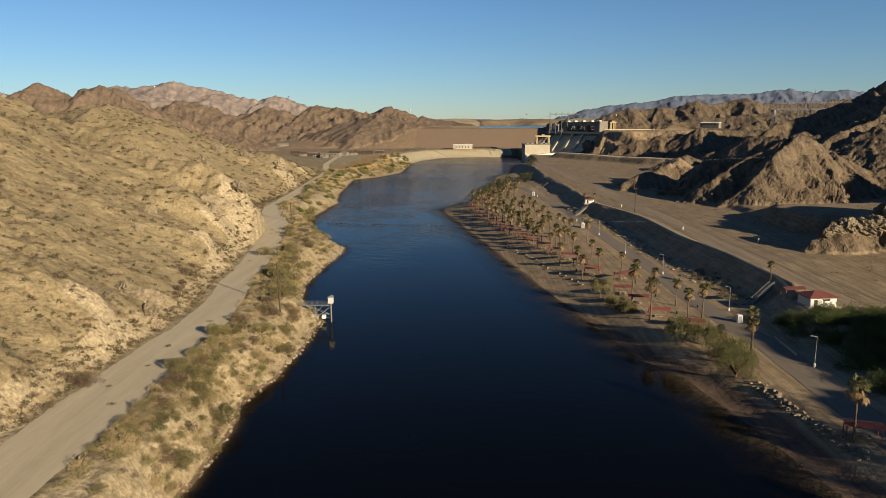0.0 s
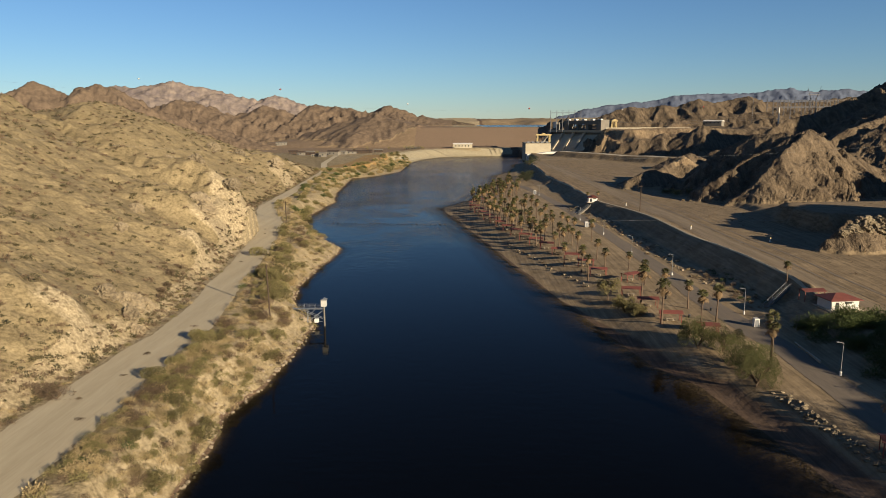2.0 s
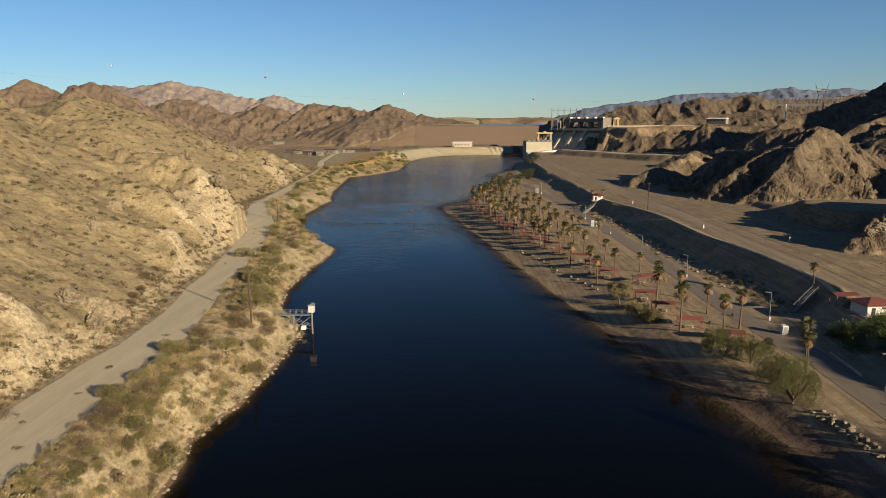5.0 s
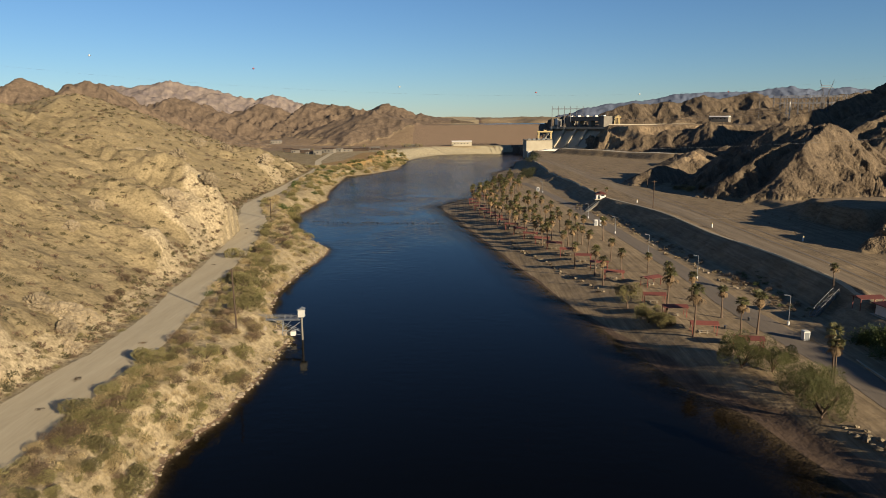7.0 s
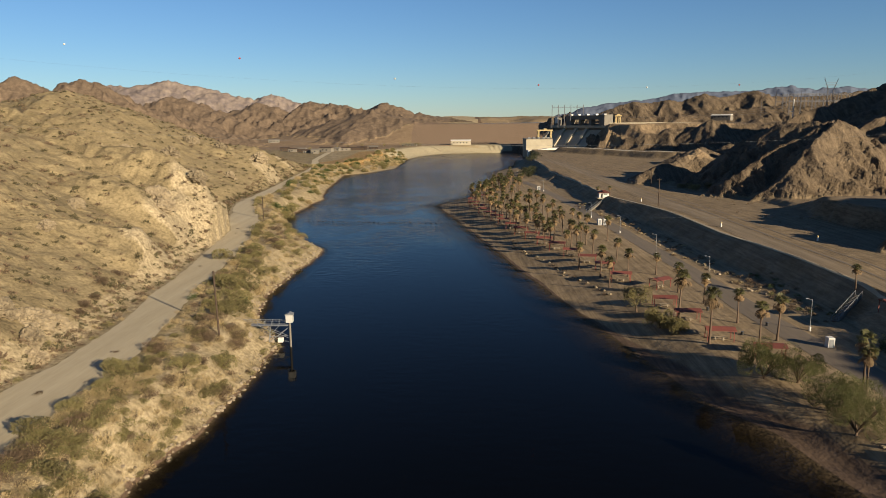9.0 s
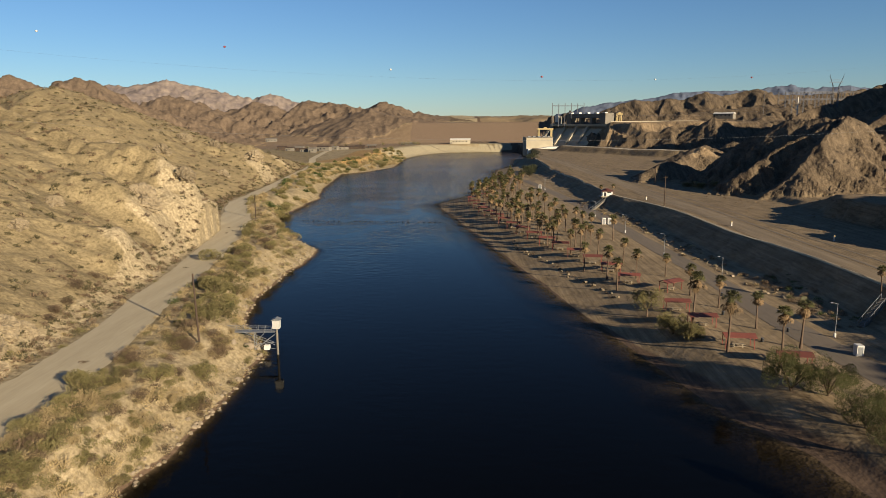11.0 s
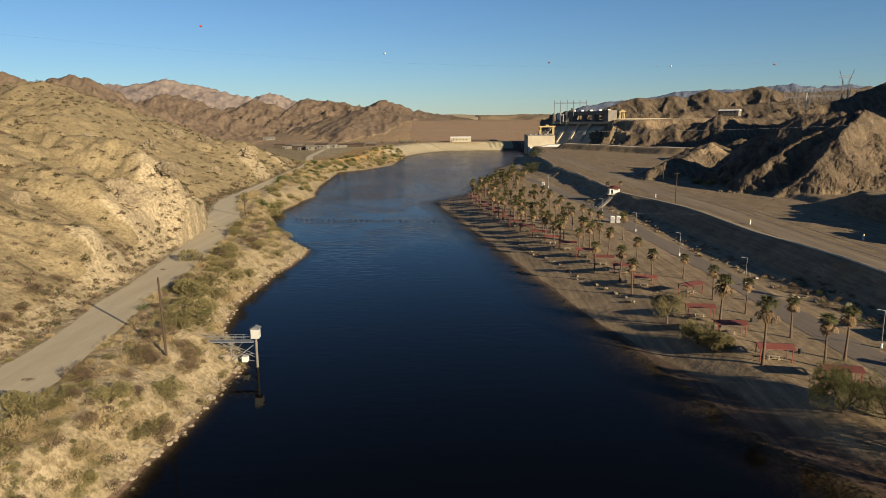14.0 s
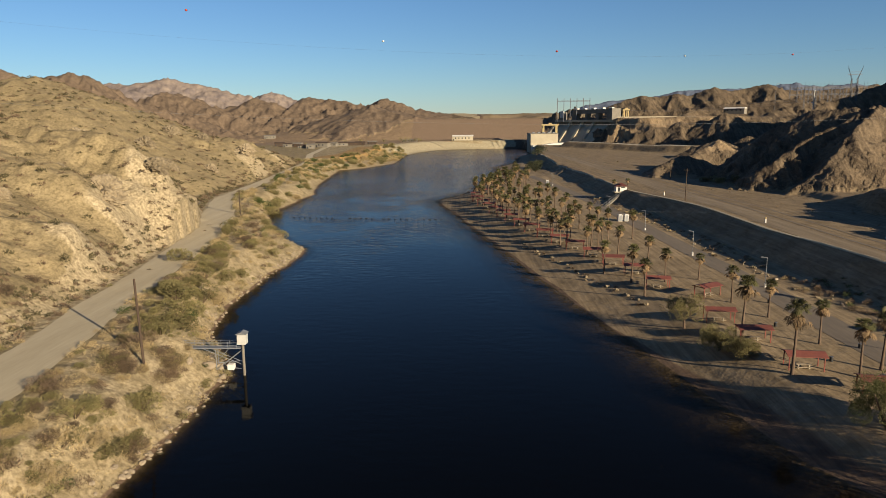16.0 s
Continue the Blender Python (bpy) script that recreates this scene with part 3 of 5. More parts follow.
    for line, slope, rib, amount in (
            (((192, 410, 41), (207, 420, 48), (222, 429, 46), (245, 438, 35), (272, 452, 24)), 0.84, 8, 0.4),
            (((207, 420, 48), (194, 406, 42), (182, 393, 35), (170, 385, 27), (157, 379, 18), (144, 373, 9)), 0.82, 11, 0.55),
            (((196, 416, 43), (182, 414, 38), (168, 411, 32), (152, 405, 23), (140, 400, 12)), 0.85, 7, 0.55),
            (((202, 426, 47), (188, 442, 46), (173, 455, 37), (161, 463, 26), (150, 470, 15), (143, 475, 9)), 0.75, 8, 0.3),
            (((236, 432, 38), (240, 416, 28), (238, 398, 14)), 0.8, 7, 0.4),
            (((114, 466, 9), (126, 485, 17.5), (146, 503, 21), (163, 517, 25), (172, 522, 29.5), (180, 526, 24), (187, 531, 14)), 0.62, 6, 0.25),
            (((258, 500, 36), (284, 512, 48), (300, 520, 52), (330, 530, 62)), 0.72, 9, 0.4),
            (((236, 612, 27), (252, 612, 25), (269, 629, 35), (300, 640, 38), (330, 650, 46)), 0.55, 8, 0.3),
            # unseen right end raised so that its shadow fills the hollow
            (((130, 242, 11), (134, 244, 19), (142, 247, 21), (151, 250, 20), (158, 252, 24), (166, 254, 30), (180, 257, 36), (205, 262, 40)), 1.1, 5, 0.35),
            # unseen spur, added to put the brush by the park road in shade
            (((150, 40, 40), (162, 55, 40.5), (157, 72, 40.5), (162, 89, 40.5), (166, 97, 39), (168, 107, 34)), 0.85, 9, 0.2),
            (((305, 676, 47), (323, 688, 55), (350, 697, 60), (380, 702, 71), (409, 705, 81), (440, 700, 101), (500, 680, 120)), 0.66, 12, 0.35),
            # unseen hill at the right, added to shade the dark ridge
            (((455, 600, 100), (520, 540, 146), (600, 470, 160)), 0.8, 16, 0.3),
            (((240, 1150, 62), (262, 1150, 69), (288, 1150, 77), (318, 1160, 75), (345, 1150, 78), (372, 1160, 77), (402, 1150, 88), (425, 1150, 82), (450, 1160, 86), (480, 1150, 93), (504, 1155, 84), (560, 1150, 82), (640, 1140, 90)), 0.5, 16, 0.45),
            (((330, 1040, 52), (370, 1050, 62), (400, 1040, 60), (440, 1030, 66), (560, 1030, 67), (640, 1020, 72)), 0.45, 14, 0.35)):
        rock = np.maximum(rock, ridge(x, y, line, slope, rib, amount))
    hz = np.where(dr > 0, np.maximum(hz, rock - np.maximum(z, 0)), hz)
    # abutment terrace and far brown hills
    hz = np.maximum(hz, 33 * ss(840, 905, y + 18 * rough + 0.1 * (x - 200)) * ss(172, 216, x + 26 * (rough - 0.5)) * (1 - ss(1040, 1080, y)))
    far = [(450, 1250, 140, 110, 64, 0), (560, 1330, 180, 120, 68, 0), (720, 1300, 240, 140, 60, 10), (370, 1330, 90, 70, 46, 0), (-150, 1270, 120, 90, 26, 0),
           (-165, 1700, 120, 130, 50, 0), (-75, 1760, 130, 120, 24, 0), (-300, 1560, 180, 150, 72, 0), (-410, 1520, 190, 150, 78, 10), (-230, 1640, 120, 110, 44, 0),
           (-560, 1450, 220, 150, 92, 0), (-600, 1010, 200, 150, 104, 0), (-520, 1030, 170, 130, 104, 10), (-760, 960, 240, 180, 112, 0), (-430, 1120, 130, 100, 50, 0)]
    for cx, cy, rx, ry, h, a in far:
        hz = np.maximum(hz, cone(x, y, cx, cy, rx * 1.13, ry * 1.13, h, a, 0.36, rx * 0.4))
    hz = hz + np.clip(hz / 8, 0, 1) * ((ridged(x + 11, y, 17, 4) - 0.5) * 0.9 + (ridged(x, y + 31, 6, 3) - 0.5) * 1.0) * (y < 1000)
    hz = hz + np.clip(hz / 25, 0, 1) * ((ridged(x, y + 300, 70, 5) - 0.5) * 11 + (ridged(x + 70, y, 24, 3) - 0.5) * 4) * (y > 1190)
    brown = ss(0.2, 1.8, hz)
    land = (deep <= 0)
    z = np.where(land, np.maximum(z, z + hz), z)
    # terrace on the left beyond the ridge, far bank, embankment, lake bed, distance
    back = ss(1085, 1135, y)
    flat = 11 + np.clip((y - 1100) * 0.02, 0, 20)
    z = np.where((dl > 30) & (y > 700), np.maximum(z, 9 + (y - 700) * 0.012 + 0.02 * np.clip(-x - 150, 0, 400)), z)
    lean = (along(y + 3, *SL) - along(y - 3, *SL)) / 6
    bankz = 12 * ss(0, 26, np.where(y > 900, np.maximum(dl / np.sqrt(1 + lean * lean), y - 1098), 0))
    z = np.where((y > 925) & (x < 118) & (dl > 0), np.maximum(np.minimum(z, bankz + hz), bankz), z)
    emb = 32 * np.clip((y - 1140) / (72 + 70 * ss(55, 170, -x)), 0, 1) * ss(-420, -120, x)
    z = np.where((y > 1100) & (x < 200), np.maximum(z, 12 * ss(1098, 1118, y) + emb + hz), z)
    lake = (y > 1232) & (x > 60) & (x < 900) & (y < 2400)
    z = np.where(lake & (hz < 4), 36 + 0 * z, z)
    mesa = ss(2300, 2520, y + 130 * fbm(x, y, 260, 3))
    z = np.where(mesa <= 0, z, np.maximum(z, mesa * (50 + 13 * ridged(x, y, 240, 6) + 7 * fbm(x, y, 700, 2))))
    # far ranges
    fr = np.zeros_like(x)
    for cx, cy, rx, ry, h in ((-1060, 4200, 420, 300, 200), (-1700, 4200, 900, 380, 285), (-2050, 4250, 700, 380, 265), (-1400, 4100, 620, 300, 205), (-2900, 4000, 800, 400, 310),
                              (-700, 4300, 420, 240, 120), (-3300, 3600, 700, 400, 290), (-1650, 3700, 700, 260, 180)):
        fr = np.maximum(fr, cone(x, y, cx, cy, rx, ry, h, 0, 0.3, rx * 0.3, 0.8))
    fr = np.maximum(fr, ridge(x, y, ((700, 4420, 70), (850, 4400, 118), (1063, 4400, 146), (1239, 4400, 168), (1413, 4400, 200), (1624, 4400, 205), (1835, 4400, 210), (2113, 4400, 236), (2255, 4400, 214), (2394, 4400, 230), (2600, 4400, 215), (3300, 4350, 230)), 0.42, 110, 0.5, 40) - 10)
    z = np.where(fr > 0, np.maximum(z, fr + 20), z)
    masks = {
        "brown": brown * ((x > 0) | (y < 600)),
        "brown2": brown * ((x <= 0) & (y >= 600)),
        "plain": 0.8 * ss(940, 1000, y) * (dl > 40) * (y < 2200) * (x < 0) * (1 - brown),
        "pale": np.clip((ss(4.5, 8, cut) * ss(0.5, 3, dd) * (1 - ss(7, 24, dd)) + 0.5 * (dd < -1) * (t < 1) + 0.55 * (dd > -1.5) * (dd < 6) * (y < 420)) * (dl > 0) * 1.0 + 0.5 * (mesa > 0.3) * (fr <= 0), 0, 1),
        "sand": ((dr > 0) & (x < 400)) * 1.0,
        "tan": np.maximum(0.62 * ss(170, 200, x) * ss(850, 880, y) * (1 - ss(325, 380, x)), 0.75 * np.exp(-((x - 168) / 16) ** 2 - ((y - 519) / 12) ** 2)) * (y < 1060) * (brown > 0.3),
        "flat": ss(-2, 4, x - top) * (dr > 0) * (x < 400),
        "calm": np.clip(((dr > 0) & (x < 400)) * (1 - brown) + 0.6 * ss(5, 30, fr) + 0.3 * (y > 1000), 0, 1),
        "scrub": ss(0, 15, dl - 14) * (1 - ss(45, 70, dl)) * ss(690, 720, y) * (1 - ss(900, 930, y)),
        # damp edge, widened on the near right beach to paint shade there
        "wet_shade": np.where(dl > dr, ss(-0.9, -0.2, deep), ss(-1, 0, (deep + 1.0 * lump) / along(y, [120, 165, 215], [12.0, 9.0, 1.4]))),
        "riprap": ((y > 1139) & (y < 1228) & (x < 175) & (x > -62) & (hz < 6)) * 1.0,
        "concrete": ((y > 905) & (y < 1122) & (x < 110) & (bankz > 0.2) & (bankz < 11.7) & (dl > 0)) * 1.0,
        "road": (dist < 5) * (y > 600) * 1.0,
        # where the haze-tinted far ranges lie, left and right
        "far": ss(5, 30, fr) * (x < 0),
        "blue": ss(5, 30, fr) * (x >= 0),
    }
    return z, masks


GRID = {}


def gz(x, y):
    """Height of the built ground at one place."""
    ys, Z = GRID["y"], GRID["z"]
    i = min(max(int(np.searchsorted(ys, y)) - 1, 0), len(ys) - 2)
    f = (y - ys[i]) / (ys[i + 1] - ys[i])
    out = 0.0
    for k, w in ((i, 1 - f), (i + 1, f)):
        u = (x / GRID["half"][k] + 1) / 2 * (Z.shape[1] - 1)
        j = min(max(int(u), 0), Z.shape[1] - 2)
        out += w * (Z[k, j] * (1 - (u - j)) + Z[k, j + 1] * (u - j))
    return float(out)


def build_ground():
    ys = [-320.0]
    while ys[-1] < 4780:
        y = ys[-1]
        ys.append(y + (12 if y < -40 else 5 if y < 50 else max(0.8, 0.0036 * y)))
    ys = np.array(ys)
    s = np.linspace(-1, 1, 860)
    half = np.maximum(0.80 * ys + 95, 300)
    X, Y = s[None, :] * half[:, None], np.repeat(ys[:, None], len(s), 1)
    Z, masks = ground_height(X.ravel(), Y.ravel())
    r, c = X.shape
    GRID.update(y=ys, half=half, z=Z.reshape(r, c))
    me = bpy.data.meshes.new("ground")
    co = np.column_stack((X.ravel(), Y.ravel(), Z)).astype(np.float32)
    i = np.arange(r * c).reshape(r, c)
    quads = np.stack((i[:-1, :-1], i[:-1, 1:], i[1:, 1:], i[1:, :-1]), -1).reshape(-1, 4)
    me.vertices.add(len(co))
    me.vertices.foreach_set("co", co.ravel())
    me.loops.add(quads.size)
    me.loops.foreach_set("vertex_index", quads.ravel().astype(np.int32))
    me.polygons.add(len(quads))
    me.polygons.foreach_set("loop_start", (np.arange(len(quads)) * 4).astype(np.int32))
    me.polygons.foreach_set("use_smooth", np.ones(len(quads), bool))
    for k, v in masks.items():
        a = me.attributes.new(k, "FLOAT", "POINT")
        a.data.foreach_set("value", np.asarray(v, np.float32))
    me.update()
    me.validate()
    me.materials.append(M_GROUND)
    return tagged(new("ground", me), "dry tan desert ground with rocky brown hills and sandy banks", "ground", kind="structure")


build_ground()


def grid_mesh(name, X, Y, Z, material, label, category, masks=()):
    r, c = X.shape
    me = bpy.data.meshes.new(name)
    i = np.arange(r * c).reshape(r, c)
    quads = np.stack((i[:-1, :-1], i[:-1, 1:], i[1:, 1:], i[1:, :-1]), -1).reshape(-1, 4)
    me.from_pydata(np.column_stack((X.ravel(), Y.ravel(), Z.ravel())).tolist(), [], quads.tolist())
    for k, v in masks:
        a = me.attributes.new(k, "FLOAT", "POINT")
        a.data.foreach_set("value", np.asarray(v, np.float32).ravel())
    me.materials.append(material)
    return tagged(new(name, me), label, category, kind="structure")


def build_water():
    ys = np.concatenate((np.arange(-320, 60, 20.0), np.arange(60, 460, 1.6), np.arange(460, 1114, 5.0)))
    lo, hi = np.interp(ys, *SL) - 5, np.interp(ys, *SR) + 5
    u = 0.5 - 0.5 * np.cos(np.linspace(0, math.pi, 70))
    X = lo[:, None] + (hi - lo)[:, None] * u[None, :]
    Y = np.repeat(ys[:, None], len(u), 1)
    Z = ground_height(X.ravel(), Y.ravel())[0].reshape(X.shape)
    grid_mesh("water", X, Y, X * 0, M_WATER, "calm dark blue river water reflecting the sky", "water", [("depth", np.clip(-Z, 0, 9))])
    X, Y = np.meshgrid(np.linspace(-70, 900, 4), np.linspace(1224, 2420, 4))
    grid_mesh("lake", X, Y, X * 0 + 41.0, M_WATER, "still blue lake water behind the dam", "water", [("depth", X * 0 + 9)])


build_water()


def strip(name, ys, xs, widths, material, label, lift=0.045, cols=6):
    """A road lying on the land: centre x and half width by y."""
    bm = B()
    yy = np.arange(ys[0], ys[-1], 2.0)
    cx, hw = np.interp(yy, ys, xs), np.interp(yy, *widths)
    cx = np.convolve(np.pad(cx, 6, mode="edge"), np.ones(13) / 13, "valid")
    prev = None
    for k in range(len(yy)):
        e0, e1 = (hw[k] * 0.16 * (noise.noise(Vector((7.0 * q, yy[k] * 0.06, 2))) + 0.6 * noise.noise(Vector((3.0 * q, yy[k] * 0.35, 4)))) for q in (1, 2))
        px = cx[k] + np.linspace(-hw[k] - e0, hw[k] + e1, cols + 1)
        pz = [gz(q, yy[k]) for q in px]
        row = [bm.verts.new((px[i], yy[k], pz[i] + lift)) for i in range(cols + 1)]
        if prev:
            for i in range(cols):
                bm.faces.new((prev[i], prev[i + 1], row[i + 1], row[i]))
        prev = row
    return tagged(part(name, bm, material, smooth=True), label, "road", kind="structure")


strip("road_1", *LR, (LRW[0], [w - 0.9 for w in LRW[1]]), M_DIRT, "pale packed gravel road along the river bank")
strip("road_2", *PR, ([60, 200, 330, 420, 560], [3.3, 3.3, 3.2, 3, 2.6]), M_ASPHALT, "dark worn asphalt park road beside the palms")
UR = ([60, 130, 200, 262, 319, 461, 661, 791], [126, 118, 109, 108, 109, 111, 106, 96])
strip("road_3", UR[0], [v - 6.8 for v in UR[1]], ([60, 800], [4.6, 4.0]), M_ROADPALE, "dusty asphalt road on the upper flat")
strip("road_6", TOP[0][1:-1], [v + 1.6 for v in TOP[1][1:-1]], ([60, 190, 200, 400, 760, 800], [0.1, 0.1, 0.45, 0.45, 0.4, 0.1]), M_DIRT, "pale gravel berm along the edge of the scarp", cols=2)
strip("road_4", UR[0], [v - 0.6 for v in UR[1]], ([60, 190, 230, 760, 800], [0.1, 0.1, 0.55, 0.5, 0.1]), M_ASPHALT, "narrow dark track beside the upper road", cols=2)
strip("road_5", UR[0], [v + 5.2 for v in UR[1]], ([60, 800], [0.4, 0.4]), M_ASPHALT, "faint worn wheel track on the upper flat", cols=2)

# ---- palms ----
def palm_meshes(seed):
    """Trunk, green crown and skirt of dry fronds of one fan palm about 10 m high."""
    r = random.Random(seed)
    h = 8.6
    trunk = B()
    rings, lean = [], (r.uniform(-0.25, 0.25), r.uniform(-0.25, 0.25))
    for k in range(10):
        t = k / 9
        rad = 0.12 * (1 - t) ** 4 + 0.165 - 0.035 * t + (0.02 if k % 2 else 0)
        c = (lean[0] * t * t, lean[1] * t * t, h * t)
        rings.append([trunk.verts.new((c[0] + rad * math.cos(i * 0.7854), c[1] + rad * math.sin(i * 0.7854), c[2] - (0.4 if k == 0 else 0))) for i in range(8)])
    for a, b in zip(rings, rings[1:]):
        for i in range(8):
            trunk.faces.new((a[i], a[(i + 1) % 8], b[(i + 1) % 8], b[i]))
    trunk.faces.new(rings[-1])
    top = Vector((lean[0], lean[1], h))

    def frond(bm, az, el, stalk, blade, droop):
        d = Vector((math.cos(az) * math.cos(el), math.sin(az) * math.cos(el), math.sin(el)))
        side = Vector((-math.sin(az), math.cos(az), 0))
        up = side.cross(d) * -1
        a, b = top + d * 0.15, top + d * stalk + Vector((0, 0, -droop * 0.25))
        v = [bm.verts.new(a - side * 0.03), bm.verts.new(a + side * 0.03), bm.verts.new(b + side * 0.025), bm.verts.new(b - side * 0.025)]
        bm.faces.new(v)
        n = 9
        for i in range(n):
            f = (i / (n - 1) - 0.5) * 2.5
            w = (d * math.cos(f) + side * math.sin(f)).normalized()
            ln = blade * (1 - 0.25 * abs(f) / 1.25) * r.uniform(0.85, 1.1)
            g = side * math.cos(f) - d * math.sin(f)
            mid = b + w * ln * 0.6 + up * 0.05 * (1 if i % 2 else -1)
            tip = b + w * ln + Vector((0, 0, -droop * ln * 0.45))
            q = [bm.verts.new(b), bm.verts.new(mid - g * 0.085), bm.verts.new(tip), bm.verts.new(mid + g * 0.085)]
            bm.faces.new(q)

    crown, skirt = B(), B()
    for i in range(38):
        el = math.asin(r.uniform(-0.3, 0.97))
        frond(crown, r.uniform(0, 6.283), el, r.uniform(0.55, 0.9), r.uniform(0.85, 1.2), r.uniform(0.35, 0.9))
    for i in range(38):
        el = radians(r.uniform(-88, -38))
        frond(skirt, r.uniform(0, 6.283), el, r.uniform(0.5, 2.0), r.uniform(0.7, 1.0), r.uniform(0.5, 1.0))
    return trunk, crown, skirt


def palm(seed):
    t = thing("palm_tree", 0, 0, 0, 0, "tall fan palm with a skirt of dry fronds standing on sand", "palm tree", "palms of the riverside park")
    a, b, c = palm_meshes(seed)
    part("trunk", a, M_TRUNK, t, "grey-brown fibrous trunk", smooth=True)
    part("crown", b, M_FROND, t, "green fan-shaped fronds")
    part("dead_fronds", c, M_DEAD, t, "hanging dry tan fronds")
    return t


PALMS = [palm(s) for s in (3, 11, 19, 27, 35)]
used_palms = set()


def put_palm(x, y, h=10.0):
    k = random.randrange(len(PALMS))
    m = pose(x, y, gz(x, y), random.uniform(-2, 2), random.uniform(-2, 2), random.uniform(0, 360))
    s = h / 10.2
    src = PALMS[k]
    if k in used_palms:
        ob = copy_thing(src, m)
    else:
        used_palms.add(k)
        ob = src
        ob.matrix_basis = m
    ob.scale = (0.35 + 0.65 * s, 0.35 + 0.65 * s, s)


NEAR_PALMS = [(54, 181, 12.8), (53.6, 199, 12.6), (61, 222, 8.6), (63.6, 210.5, 8.2), (65.3, 194.5, 8.6), (63.6, 179.5, 10), (68.3, 182, 10.6), (61, 242, 7), (45, 231, 9.5),
              (53, 242, 9), (41, 255, 9.5), (41, 278, 9), (45, 243, 10.3), (49, 274, 9.5), (54, 261, 8.5), (70.3, 155.5, 11), (69.4, 153.2, 9.4), (68, 110, 12.4), (96, 203, 6.5)]
for px, py, ph in NEAR_PALMS:
    put_palm(px, py, ph)
rp = random.Random(5)
for row, (off, y0, y1, step) in enumerate(((16, 288, 470, 9.5), (24, 284, 560, 9), (32, 292, 600, 9.5), (40, 300, 620, 11), (20, 320, 540, 12), (28, 340, 620, 12))):
    y = y0
    while y < y1:
        xx = float(np.interp(y, [284, 333, 398, 440, 470, 620], [21, 12.5, 1, -4, 2, 24])) + off + rp.uniform(-2, 2)
        if rp.random() > 0.12 and xx < float(np.interp(y, *PR)) - 4.5:
            put_palm(xx, y + rp.uniform(-3, 3), rp.uniform(7.5, 10.8))
        y += step
for px, py in ((80, 412), (83, 399)):
    put_palm(px, py, 6)

# ---- picnic shelters ----
def shelter():
    t = thing("picnic_shelter", 0, 0, 0, 0, "open picnic shelter with red metal roof and red posts on sand", "shelter", "picnic shelters of the park")
    bm = B()
    prism(bm, [(-1.75, 2.38), (0, 2.85), (1.75, 2.38), (1.75, 2.46), (0, 2.94), (-1.75, 2.46)], "x", -3.0, 3.0)
    roof = part("roof", bm, M_REDROOF, t, "low gabled red sheet-metal roof")
    for sx in (-2.6, 2.6):
        for sy in (-1.3, 1.3):
            bm = B()
            box(bm, sx - 0.07, sy - 0.07, -0.4, sx + 0.07, sy + 0.07, 2.52)
            part("post", bm, M_REDPOST, t)
        bm = B()
        box(bm, sx - 0.06, -1.6, 2.28, sx + 0.06, 1.6, 2.42)
        part("beam", bm, M_REDPOST, t)
    return t


def picnic_table():
    t = thing("picnic_table", 0, 0, 0, 0, "long concrete picnic table with benches under a shelter", "table", "picnic tables of the park")
    for nm, y0, y1, z in (("tabletop", -0.38, 0.38, 0.74), ("bench", -0.85, -0.58, 0.44), ("bench", 0.58, 0.85, 0.44)):
        bm = B()
        box(bm, -1.2, y0, z - 0.06, 1.2, y1, z, 0.01)
        part(nm, bm, M_PALEROCK, t)
    for sx in (-0.8, 0.8):
        bm = B()
        box(bm, sx - 0.06, -0.8, 0.3, sx + 0.06, 0.8, 0.38)
        box(bm, sx - 0.08, -0.25, 0.0, sx + 0.08, 0.25, 0.68)
        part("leg", bm, M_CONC, t)
    return t


SHELTERS = [(57, 183.5, -8), (55, 197.5, -4), (53.5, 209.5, -6), (58, 228, 30), (49.5, 237, -8), (48, 251, -8), (45, 262.5, -8), (42, 274, -10), (39, 287, -10), (36, 298.5, -10),
            (33, 311, -12), (30, 324, -12), (27.5, 337, -12), (25, 350, -12), (22.5, 363, -12), (20, 376, -12), (18, 389, -14), (16, 402, -14), (14, 416, -14), (14, 430, -14),
            (20, 445, 5), (70, 111, -20), (62.4, 172.8, -12), (94, 185.5, 5)]
sh0, tb0 = shelter(), picnic_table()
for i, (px, py, a) in enumerate(SHELTERS):
    m = pose(px, py, gz(px, py), 0, 0, a)
    if i == 0:
        sh0.matrix_basis, tb0.matrix_basis = m, m
    else:
        copy_thing(sh0, m)
        if i != 23:
            copy_thing(tb0, m)

